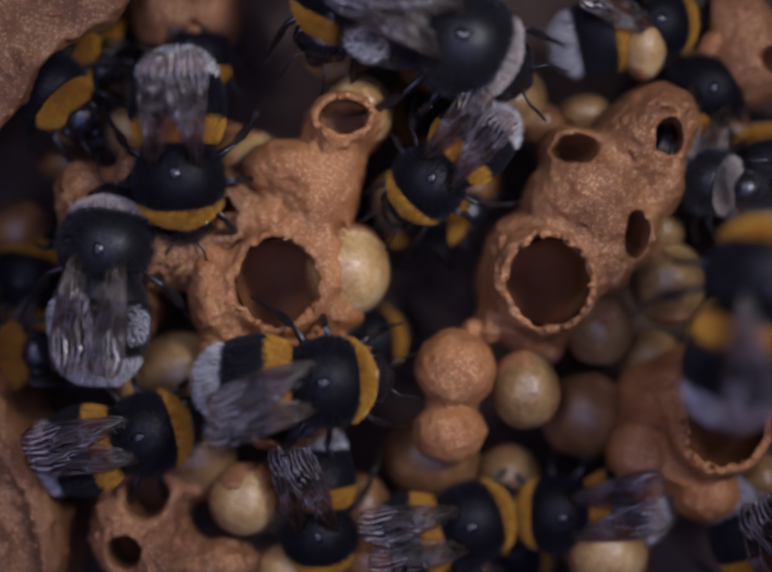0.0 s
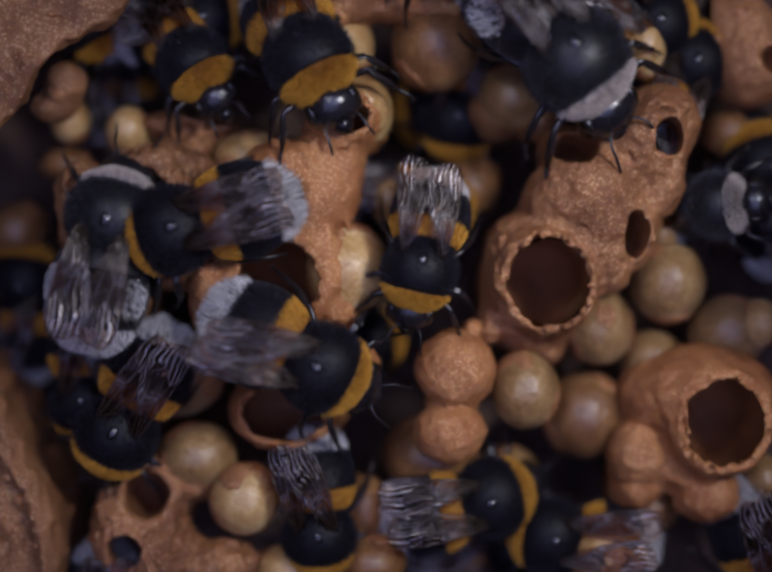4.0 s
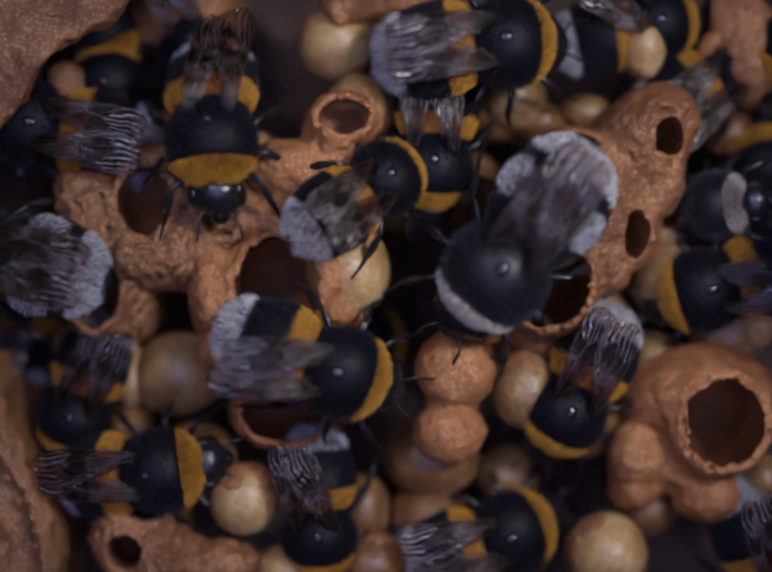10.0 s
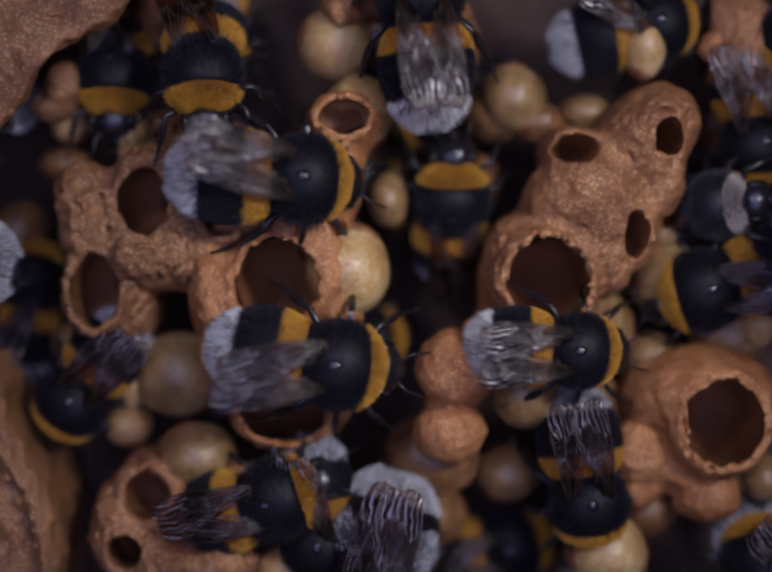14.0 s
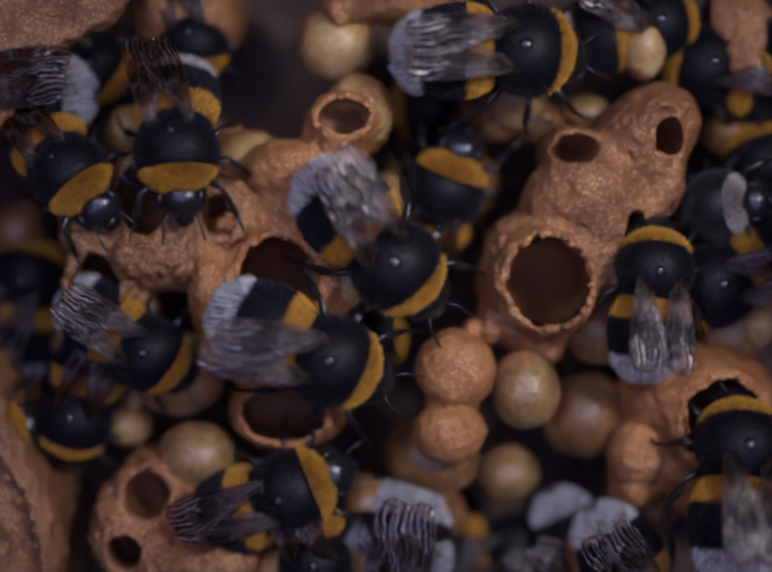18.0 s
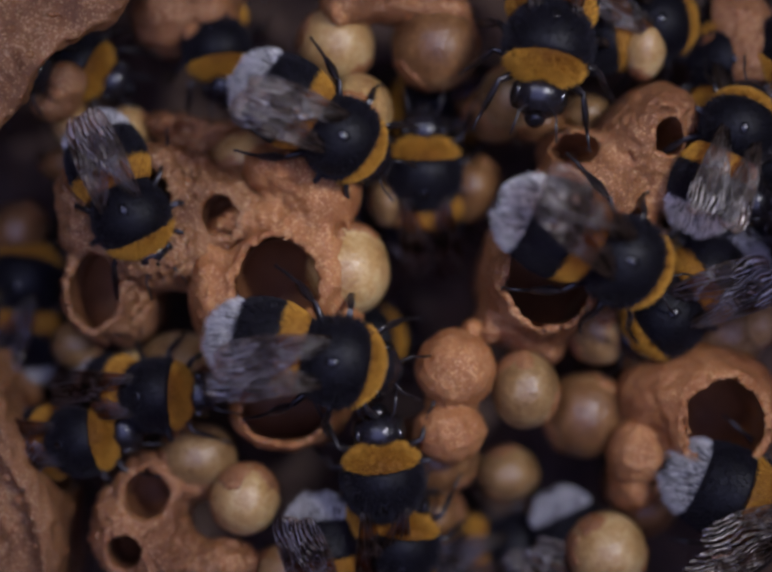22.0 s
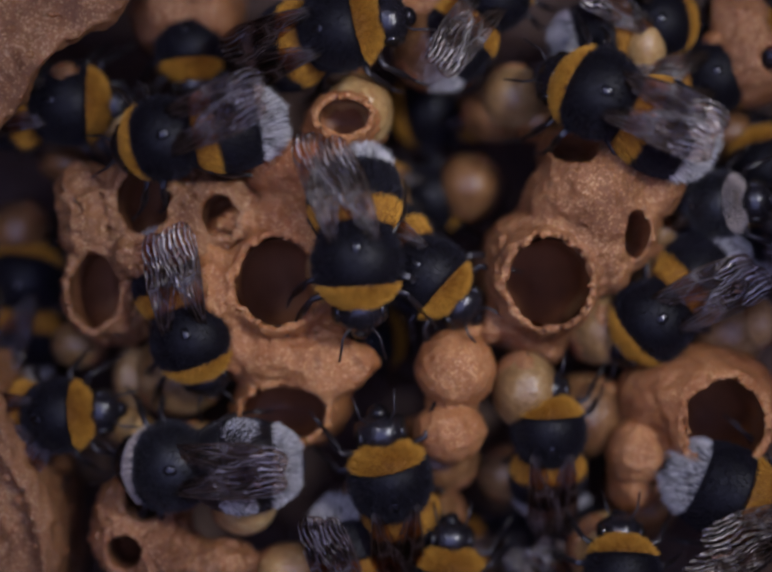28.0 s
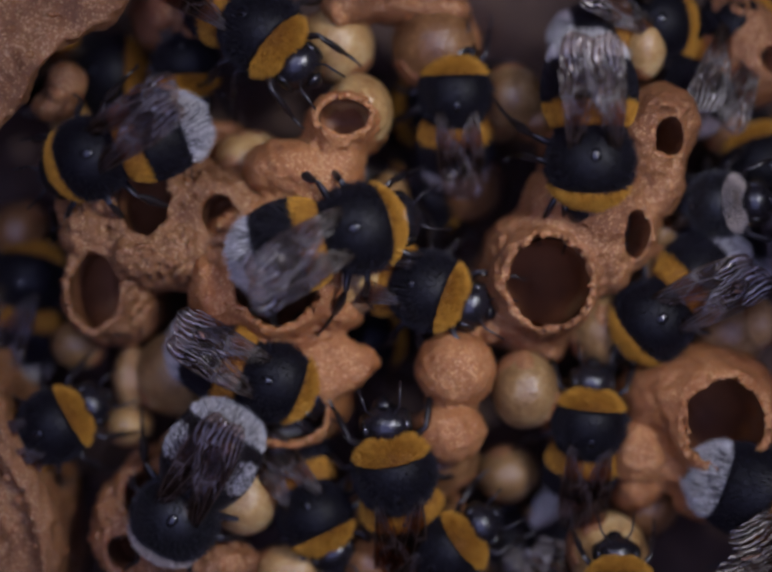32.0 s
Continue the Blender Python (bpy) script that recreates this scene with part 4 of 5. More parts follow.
def fold(bee, rows):
    """Rows of seconds, spread and skew of the wings."""
    for w in wings_of(bee):
        walk(w, [(t, wing_pose(w, a, b)) for t, a, b in rows])


def crawl(bee, rows):
    walk(bee, rows)
    step_legs(bee, rows)


def motions():
    """The bees' ways over the combs."""
    crawl(bees["runner"], path((0, -3.8, -6.3, 2.6, 2, -5), (1, -3.5, -5.3, 2.6, -15, -5), (2, -3.4, -5.3, 2.6, -18, -5), (3, -4.4, -5.2, 2.6, -30, -5), (6, -3.1, -6.2, 2.6, -22, -5), (7, -2.6, -6.3, 2.6, -15, -5), (8, -2.6, -6.2, 2.6, -5, -5), (9, -2.7, -6.0, 2.6, -3, -5), (10, -2.9, -5.7, 2.6, -20, -5), (11, -3.9, -5.0, 2.6, -25, -5), (12, -3.1, -4.5, 2.6, -20, -5), (13, -2.9, -5.0, 2.6, -20, -5), (14, -3.1, -5.2, 2.6, -8, -5), (17, -3.1, -5.2, 2.6, -20, -5), (18, -3.5, -5.0, 2.6, -25, -5), (19, -3.1, -5.5, 2.6, -15, -5), (20, -2.9, -5.0, 2.6, -15, -5), (21, -4.0, -5.0, 2.6, -8, -5), (22, -3.2, -5.0, 2.6, -12, -5), (23, -4.2, -5.0, 2.6, -2, -5), (24, -6.6, -3.9, 2.6, -20, -5), (25, -3.9, -2.4, 2.6, 0, -5), (25.5, -2.2, -0.3, 2.6, -25, -5), (27.5, -3.1, -0.6, 2.6, -40, -5), (28, -1.9, 1.6, 2.6, -87, 11), (28.5, -0.6, -0.3, 2.6, -70, -5), (29, -0.5, -2.8, 2.6, -66, -5), (30, -1.3, -2.6, 2.6, -72, -5), (31, -1.2, -2.8, 2.6, -72, -5), (31.5, -2.4, 2.3, 2.6, -10, -5), (32, -1.8, 3.8, 2.6, 15, -5)))
    crawl(bees["forager"], path((0, -13.7, 7.0, 2.2, -88, -5), (1, -13.8, 7.5, 2.2, -62, 11), (2, -14.2, 2.0, 2.2, -138, -5), (3, -14.2, 2.2, 2.2, -148, -5), (6, -15.3, 8.8, 2.2, -199, -5), (7, -19.4, 10.0, 2.2, -189, -5), (8, -19.2, 10.1, 2.2, -185, -5), (9, -22.1, 10.5, -5, -190, 0), (10, -24.6, 11.2, -2, -190, 0), (11, -28.9, 11.3, -3, -190, 0), (12, -36, 11.0, -3, -190, 0), (13, -42, 11.0, -3, -190, 0), (32, -42, 11.0, -3, -190, 0)))
    crawl(bees["digger"], path((0, -18.8, 2.7, 1, 85, -5), (1, -19.0, 4.0, 1, 80, -5), (2, -18.8, 4.3, 1, 75, -5), (3, -17.6, 5.0, 1, 70, -5), (6, -20.3, 3.6, 1, 100, -5), (7, -19.6, 3.6, 1, 95, -5), (8, -22.9, 1.8, 1, 165, -5), (9, -25.2, 2.3, 1, 165, -5), (10, -27.9, 2.7, 1, 165, -5), (11, -30.8, 3.0, 1, 165, -5), (12, -31.2, 3.0, 1, 165, -5), (13, -33.2, 3.3, 1, 165, -5), (14.5, -35, 3.3, 1, 165, -5), (16.5, -43, 4, 1, 165, -5), (32, -43, 4, 1, 165, -5)))
    crawl(bees["climber"], path((0, 2.8, 6.9, 1.2, -137, -5), (1, -0.3, 5.9, 1.2, -180, 32), (1.5, 0.4, 4.6, 1.2, -138, 14), (2, 1.2, 3.3, 1.2, -95, -5), (3, 2.0, 0.5, 1.2, -70, -5), (4.5, 2.3, 1.3, 1.2, -125, 22), (6, 2.6, 2.0, 1.2, -180, 50), (7, 0.2, 5.3, 1.2, -195, 32), (7.5, -4.1, 6.6, 1.2, -200, -5), (8, -7.5, 7.2, 1.2, -203, -5), (9, -3.4, 8.4, 1.2, -272, -15), (10, 0.0, 7.2, 1.2, -326, -25), (10.5, 0.3, 4.8, 1.2, -372, -10), (11, 0.4, 3.0, 1.2, -415, -5), (12, 2.5, 1.8, 1.2, -388, -5), (13, 9.4, -3.1, 1.2, -360, -5), (14, 13.0, -4.3, 1.2, -363, -5), (14.5, 11.8, -4.6, 1.2, -363, -8), (16.5, 19.3, 1.7, 1.2, -285, -5), (17, 18.5, 1.3, 1.2, -285, -5), (18, 18.0, 1.2, 1.2, -275, -5), (19, 18.0, 1.2, 1.2, -278, -5), (20, 18.0, 0.7, 1.2, -278, -5), (21, 21.3, 7.3, 1.2, -300, -5), (22, 23.6, 10.6, 1.2, -295, -5), (23, 23.6, 14.2, 1.2, -285, -5), (24, 21.6, 19.1, 1.2, -265, -5), (25, 21.6, 25.5, 1.2, -265, -5), (27, 21.6, 33, 1.2, -265, -5), (32, 21.6, 33, 1.2, -265, -5)))
    crawl(bees["matron"], path((0, 5.2, 15.9, 3, -25, -5), (1, 8.1, 13.9, 3, -15, -5), (2, 10.1, 15.7, 3, -20, 0), (3, 13.6, 15.6, 3, -30, 0), (6, 9.4, 12.5, 3, -90, 32), (7, 9.7, 11.3, 3, -88, 27), (8, 11.9, 7.6, 3, -88, -5), (9, 10.7, 4.9, 3, -103, -5), (10, 7.2, 0.8, 3, -128, -5), (11, 6.5, -6.1, 3, -118, -5), (12, 0.9, -10.2, 1, -140, 0), (12.5, 1.5, -15.3, 0, -110, 0), (13, 1.7, -18.8, -1, -97, 0), (14, -1.7, -23.0, -2, -105, 0), (17, -0.3, -23.9, -4, -105, 0), (18, -0.1, -24.4, -4, -100, 0), (19, 0.2, -26.6, -4, -95, 0), (20, 0.2, -35.3, -4, -95, 0), (23, -0.5, -31.8, -4, -93, 0), (24, -1.0, -25.9, -4, -92, 0), (25, 0.6, -26.1, -4, -88, 0), (27, 0.5, -33.0, 3, -88, -5), (32, 0.5, -36.2, 3, -90, -5)))
    crawl(bees["sleeper"], path((0, -7.8, -28.4, -4, 120, 0), (25.5, -9.1, -27.7, -4, 120, 0), (26.5, -11.3, -17.3, -2, 140, 0), (27.5, -13.8, -11.8, 0, 168, -5), (28, -14.6, -12.2, 0, 180, -5), (29, -15.1, -12.7, 0, 180, -5), (30, -15.5, -13.5, 0, 186, -5), (31, -15.7, -14.9, 0, 202, -5), (32, -14.3, -15.8, 0, 240, -5)))
    crawl(bees["drifter"], path((0, 3.8, 28.8, 1.8, -70, -5), (3.5, 3.1, 25.6, 1.8, -60, -5), (5.5, 2.2, 17.1, 1.8, 10, -5), (6, 3.5, 15.4, 1.8, 20, -5), (7, 3.1, 17.4, 1.8, 25, -5), (8, 1.8, 18.5, 1.8, 8, -5), (9, 4.8, 19.7, 1.8, 0, -5), (10, 8.1, 16.2, 1.8, 5, -5), (11, 7.4, 18.0, 1.8, 60, -5), (11.5, 5.1, 17.1, 1.8, 120, -5), (12, 2.8, 16.4, 1.8, 180, -5), (13, 4.9, 15.1, 1.8, 175, -5), (14, 2.3, 19.5, 1.8, 95, -5), (15.25, 4.7, 17.5, 1.8, 52, -5), (16.5, 7.1, 15.4, 1.8, 10, -5), (17, 9.4, 16.1, 1.8, 5, -5), (18, 9.4, 15.7, 1.8, 0, -5), (19, 8.7, 15.4, 1.8, -5, -5), (20, 10.5, 15.4, 1.8, -35, -5), (21, 9.5, 14.4, 1.8, -35, -5), (22, 10.8, 16.1, 1.8, -100, 32), (23, 7.7, 10.3, 1.8, -140, 22), (23.5, 13.0, 9.2, 1.8, -95, -5), (24, 13.3, 6.8, 1.8, -88, -12), (24.5, 12.0, 10.2, 1.8, -40, -5), (25, 14.4, 11.5, 1.8, 5, -5), (26.5, 14.3, 12.2, 1.8, 79, -5), (28, 14.1, 12.8, 1.8, 153, -5), (29, 13.3, 14.8, 1.8, 150, -5), (30, 10.4, 13.1, 1.8, 172, -5), (31, 10.5, 12.3, 1.8, 235, 27), (31.5, 13.1, 8.9, 1.8, 268, -5), (32, 13.6, 8.2, 1.8, 270, -5)))
    crawl(bees["nurse"], path((0, -3.1, 19.2, 2.5, -115, 0), (1, -5.7, 18.2, 2.5, -50, 32), (1.5, -5.7, 16.6, 2.5, -100, 27), (2, -5.3, 15.0, 2.5, -150, 0), (3, -3.5, 15.3, 2.5, -92, 22), (6, -9.8, 14.5, 1, -50, 32), (7, -8.7, 16.0, 1, -50, 32), (8, -8.6, 15.8, 2.5, -75, 40), (9, -10.9, 12.9, 2.5, -75, 34), (10, -11.5, 9.6, 2.5, -85, 24), (11, -9.2, 5.9, 2.5, -60, -14), (12, -8.6, 9.0, 2.5, -20, -5), (13, -4.7, 7.8, 2.5, 2, -10), (14, -5.4, 7.1, 2.5, -2, -14), (16.5, -3.1, 4.9, 2.5, -35, -5), (17, -0.9, 1.6, 2.5, -36, -5), (18, 0.7, 1.3, 2.5, -47, -5), (19, 2.9, 5.7, 2.5, -2, 6), (20, 8.4, 8.2, 2.5, 4, 40), (21, 6.9, 7.9, 2.5, 0, 40), (21.5, 10.9, 4.6, 2.5, -10, -5), (22, 15.6, 1.6, 3.5, -26, -15), (22.5, 17.8, 4.9, 2.5, 20, -5), (23, 22.6, 8.2, 2.5, 35, -5), (24, 27.2, 12.4, 2.5, 30, -5), (25, 34, 14.0, 2.5, 30, -5), (27, 44, 16, 2.5, 30, -5), (32, 44, 16, 2.5, 30, -5)))
    crawl(bees["scout"], path((0, -15.7, 28.7, -4, -50, 22), (8, -15.4, 25.3, -4, -50, 22), (9, -15.3, 17.6, -6, -40, 22), (10, -13.5, 17.3, -6, -60, 22), (11, -7.3, 17.7, 2, -50, 32), (12, -7.7, 17.0, 2, -50, 32), (13, -8.0, 16.4, 2, -55, 32), (14, -12.3, 14.2, 1, -85, 32), (16.5, -13.9, 10.5, 2, -88, 22), (17, -14.2, 10.0, 2, -90, 22), (18, -13.9, 9.0, 2, -85, 24), (19, -10.4, 9.8, 2, -65, 24), (20, -3.3, 11.1, 2, -30, -14), (21, -3.1, 10.3, 2, -32, -14), (22, -2.9, 9.8, 2, -34, -14), (23, -0.6, 4.6, 2, -66, 0), (23.5, -4.1, 6.9, 2, -130, 0), (24, -8.3, 8.2, 2, -177, 0), (25, -11.7, 5.8, 2, -153, 0), (25.5, -11.2, 7.2, 2, -155, -5), (28, -14.8, 9.8, 2, -170, -5), (29, -18.8, 9.5, 2, -175, -5), (30, -18.6, 9.5, 2, -175, -5), (31, -19.1, 9.3, 2, -170, -5), (32, -19.7, 8.5, 2, -160, -5)))
    crawl(bees["feeder"], path((0, -35.8, 15.9, 1, -40, -5), (10, -35.8, 15.9, 1, -40, -5), (12, -24.8, 15.8, -3, -40, 22), (13, -18.7, 14.9, -4, -60, 27), (14, -19.2, 14.6, -4, -90, 27), (17, -22.8, 9.0, 0, -60, 27), (18, -21.3, 7.6, 1, -50, 27), (19, -18.1, 3.0, 1, -58, 11), (20, -15.6, -0.3, 1, -75, 0), (21, -14.5, 5.6, 1, 0, 11), (21.5, -11.7, 4.6, 1, -30, -5), (22, -17.1, 4.6, 1, -65, 0), (22.5, -19.3, 4.3, 1, -100, -5), (23, -22.3, -0.3, 1, -125, -5), (24, -27.9, -0.6, 1, -180, -5), (25, -33.5, -0.6, 1, -180, -5), (27, -43, -0.6, 1, -180, -5), (32, -43, -0.6, 1, -180, -5)))
    crawl(bees["keeper"], path((0, -36.8, -0.7, -2, 0, -5), (14, -33.4, -0.7, -2, 0, -5), (16.5, -26.0, -1.0, -2, 0, 22), (17, -25.3, -1.2, -2, -5, 27), (18, -16.3, -4.7, -2, -35, -5), (19, -16.4, -5.9, -2, -8, 27), (20, -14.4, -8.5, -2, -18, 22), (21, -17.8, -6.9, -2, -15, 27), (22, -15.8, -7.5, -2, 0, 22), (23, -14.7, -9.2, -2, -30, -5), (24, -12.7, -13.6, -2, -70, -10), (25, -16.1, -21.0, -2, -95, -5), (28, -16.4, -27.8, -2, -95, -5), (32, -16.4, -27.8, -2, -95, -5)))
    crawl(bees["roamer"], path((0, -23.1, 13.6, -2, -45, 27), (1, -21.7, 13.4, -2, -25, 27), (2, -14.2, 13.9, -2, -40, 27), (3, -14.2, 14.5, -2, -60, 32), (6, -10.7, 20.1, -2, -50, 32), (8, -11.3, 26.5, -2, -50, -5), (32, -11.3, 29.9, -2, -50, -5)))
    crawl(bees["wanderer"], path((0, -16.3, -10.1, -1, 15, -5), (1, -17.1, -11.4, -1, 30, 22), (2, -14.3, -11.4, -1, 25, 22), (2.5, -13.6, -10.1, -1, 105, 11), (2.75, -14.3, -10.3, -1, 148, 6), (3, -14.9, -10.6, -1, 190, 0), (4.2, -19.0, -10.1, -1, 250, -5), (5.5, -20.0, -12.1, -1, 328, 14), (6, -20.0, -12.4, -1, 340, 22), (7, -16.3, -16.1, -1, 300, -5), (8, -17.3, -15.8, -1, 265, -5), (9, -14.1, -16.1, -1, 330, 11), (10, -15.4, -12.6, -1, 368, 11), (11, -13.1, -13.8, -1, 365, 11), (12, -13.1, -13.8, -1, 365, 11), (13, -10.7, -14.3, -1, 378, 11), (14, -7.4, -14.5, -1, 378, 11), (17, -7.0, -14.1, -1, 382, 11), (18, -6.5, -14.1, -1, 382, 11), (19, -7.7, -14.5, -1, 368, 11), (20, -4.6, -14.8, -1, 420, 24), (21, -1.4, -14.6, -1, 458, 32), (22, -0.2, -13.3, -1, 455, 32), (23, -0.5, -14.3, -1, 456, 32), (24, -0.1, -14.0, -1, 467, 32), (25, 0.55, -12.7, -1, 463, 32), (28, 0.3, -13.3, -1, 461, 32), (29, 1.5, -13.2, -1, 472, 32), (30, 1.3, -13.1, -1, 470, 32), (31, 1.0, -13.0, -1, 464, 32), (32, 0.6, -12.8, -1, 460, 32)))
    crawl(bees["prober"], path((0, -27.6, -5.0, -4.5, 5, 32), (1, -25.0, -6.1, -4.5, 3, 32), (2, -23.4, -6.6, -4.5, -60, -5), (3, -22.7, -7.8, -4.5, -60, -5), (4.5, -20.3, -8.3, -4.5, -115, -5), (6, -19.1, -7.6, -4.5, -175, -5), (7, -21.0, -9.4, -4.5, -115, -5), (8, -22.0, -9.4, -4.5, -108, -5), (9, -22.0, -9.4, -4.5, -108, -5), (10, -22.0, -9.4, -4.5, -108, -5), (11, -22.0, -9.4, -4.5, -108, -5), (12, -22.0, -9.4, -4.5, -108, -5), (13, -22.2, -8.3, -4.5, -125, -5), (14, -22.2, -8.3, -4.5, -125, -5), (17, -22.0, -9.5, -4.5, -108, -5), (18, -22.0, -9.5, -4.5, -108, -5), (19, -23.8, -10.4, -4.5, -110, -5), (20, -28.6, -16.0, -4.5, -118, -5), (32, -28.6, -16.0, -4.5, -118, -5)))
    crawl(bees["lurker"], path((0, -35.3, -22.8, -2.5, 40, -5), (11, -33.6, -22.8, -2.5, 40, -5), (12, -27.4, -20.5, -2.5, 40, 22), (13, -26.1, -18.1, -2.5, 40, 22), (14, -28.8, -14.3, -2.5, 55, -5), (17, -27.8, -9.9, -2.5, 25, 22), (18, -27.6, -10.4, -2.5, 15, -5), (19, -24.7, -13.3, -2.5, 0, 27), (20, -23.7, -13.3, -2.5, -5, 27), (21, -23.3, -12.1, -2.5, 3, 27), (22, -21.0, -10.6, -2.5, 10, 27), (23, -21.6, -10.6, -2.5, 14, 27), (24, -21.6, -10.6, -2.5, 14, 27), (25, -21.6, -10.6, -2.5, 14, 27), (28, -22.7, -9.0, -2.5, 5, 22), (29, -22.7, -9.0, -2.5, 5, 22), (30, -23.0, -9.9, -2.5, 15, 27), (31, -22.9, -9.9, -2.5, 20, 27), (32, -23.0, -9.7, -2.5, 30, 11)))
    crawl(bees["peeper"], path((0, -4.6, -17.4, -2.5, -86, -5), (1, -4.6, -17.4, -2.5, -86, -5), (2, -4.6, -17.4, -2.5, -86, -5), (3, -4.6, -17.4, -2.5, -86, -5), (6, -4.6, -17.4, -2.5, -86, -5), (7, -4.6, -17.4, -2.5, -86, -5), (8, -4.6, -17.4, -2.5, -86, -5), (9, -4.6, -17.4, -2.5, -86, -5), (10, -4.6, -17.4, -2.5, -86, -5), (11, -4.6, -17.4, -2.5, -86, -5), (12, -4.6, -17.4, -2.5, -86, -5), (13, -4.6, -17.4, -2.5, -86, -5), (14, -4.7, -18.1, -2.5, -86, -5), (17, -4.9, -18.8, -2.5, -80, -5), (18, -4.9, -19.4, -2.5, -80, -5), (19, -4.6, -22.2, -2.5, -85, -5), (22, -4.2, -22.2, -2.5, -85, -5), (23, -4.6, -21.5, -2.5, -88, -5), (24, -4.4, -20.8, -2.5, -88, -5), (25, -4.6, -20.1, -2.5, -88, -5), (28, -2.5, -22.2, -2.5, -85, -5), (29, -3.2, -21.1, -2.5, -85, -5), (30, -4.9, -19.1, -2.5, -110, -5), (31, -4.6, -16.0, -2.5, -90, 22), (32, -4.9, -16.0, -2.5, -65, 22)))
    crawl(bees["guard"], path((0, 6.1, -16.6, -4, 15, -5), (1, 6.3, -14.7, -4, 18, -5), (2, 6.3, -14.7, -4, 18, -5), (3, 6.3, -14.7, -4, 18, -5), (6, 10.9, -15.6, -4, 0, -5), (7, 10.4, -15.7, -4, 2, -5), (8, 12.3, -16.9, -4, -10, -5), (9, 13.2, -17.3, -4, 0, -5), (10, 8.9, -17.3, -4, 20, -5), (11, 11.8, -16.2, -4, 0, -5), (12, 10.2, -16.6, -4, -60, -5), (13, 14.4, -23.2, -4, -60, -5), (14, 16.1, -28.4, -4, -60, -5), (32, 16.1, -30.1, -4, -60, -5)))
    crawl(bees["sitter"], path((0, 18.2, -27.8, -2, 100, -5), (3.5, 17.5, -26.1, -2, 100, -5), (5.5, 14.0, -8.1, -2, 62, 11), (6, 13.8, -8.0, -2, 60, 11), (7, 15.7, -10.3, -2, -8, -10), (8, 16.7, -12.7, -2, -68, -10), (9, 13.3, -8.6, -2, -125, -5), (10, 12.4, -8.8, -2, -118, -5), (11, 12.8, -8.6, -2, -118, -5), (12, 14.0, -7.6, -2, -100, -5), (13, 13.5, -12.6, -2, -95, -5), (14, 14.0, -15.1, -2, -82, -5), (17, 18.5, -20.4, -2, -60, -5), (18, 18.5, -22.7, -2, -60, -5), (19, 20.9, -27.8, -2, -60, -5), (32, 20.9, -29.5, -2, -60, -5)))
    crawl(bees["ferrier"], path((0, 14.4, -29.1, -7, -65, -5), (14, 14.4, -29.1, -7, -65, -5), (16.5, 15.3, -22.0, -7, -65, -5), (32, 15.3, -22.0, -7, -65, -5)))
    crawl(bees["turner"], path((0, 16.1, -28.8, 0.8, 90, -5), (23, 16.1, -27.1, 0.8, 90, -5), (24, 16.1, -20.0, 0.8, 90, 0), (25, 15.8, -19.8, 0.8, 90, 0), (28, 15.9, -19.3, 0.8, 88, 0), (29, 16.1, -19.7, 0.8, 90, 0), (30, 15.4, -19.8, 0.8, 92, 0), (31, 16.2, -19.5, 0.8, 86, 0), (32, 15.7, -20.8, 0.8, 90, 0)))
    crawl(bees["hider"], path((0, 12.0, -16.1, -4.5, 182, -5), (1, 12.4, -16.3, -4.5, 178, -5), (2, 14.1, -16.3, -4.5, 165, -5), (3, 13.1, -16.7, -4.5, 165, -5), (6, 7.5, -25.0, -4.5, 190, -5), (7, 5.8, -30.2, -4.5, 190, -5), (32, 5.8, -32.0, -4.5, 190, -5)))
    crawl(bees["waiter"], path((0, 22.6, 0.6, 13, 78, 8), (0.5, 24.4, 4, 13, 62, 0), (1, 29.5, 7.5, 13, 50, -5), (3, 34.7, 8.7, 13, 50, -5), (32, 34.7, 8.7, 13, 50, -5)))
    crawl(bees["backer"], path((0, 36.4, -0.7, -2.5, 180, -5), (5, 33.0, 0.0, -2.5, 180, -5), (6, 26.5, 0.7, -2.5, 165, -5), (7, 24.6, 0.7, -2.5, 190, -5), (8, 21.9, -0.3, -2.5, 196, -5), (9, 21.9, -0.3, -2.5, 196, -5), (10, 21.9, -0.3, -2.5, 196, -5), (11, 21.9, -0.3, -2.5, 196, -5), (12, 21.9, -0.3, -2.5, 196, -5), (13, 21.9, -0.3, -2.5, 196, -5), (14, 21.9, -0.3, -2.5, 196, -5), (17, 22.6, 0.0, -2.5, 202, -5), (18, 22.7, 0.0, -2.5, 205, -5), (19, 22.7, 0.0, -2.5, 205, -5), (20, 22.7, 0.0, -2.5, 205, -5), (21, 19.3, -2.0, -2.5, 217, -5), (22, 19.3, -2.0, -2.5, 217, -5), (23, 19.3, -2.0, -2.5, 217, -5), (24, 18.5, -2.4, -2.5, 222, -5), (25, 18.5, -2.4, -2.5, 222, -5), (28, 18.5, -2.4, -2.5, 222, -5), (29, 18.5, -2.4, -2.5, 222, -5), (30, 18.5, -2.4, -2.5, 222, -5), (31, 18.5, -2.4, -2.5, 222, -5), (32, 18.5, -2.4, -2.5, 222, -5)))
    crawl(bees["flyer"], path((0, 22.4, 7.2, -2.5, -15, 57), (1, 22.9, 5.6, -2.5, 4, 57), (19, 22.9, 5.6, -2.5, 4, 57), (32, 22.9, 5.6, -2.5, 4, 57)))
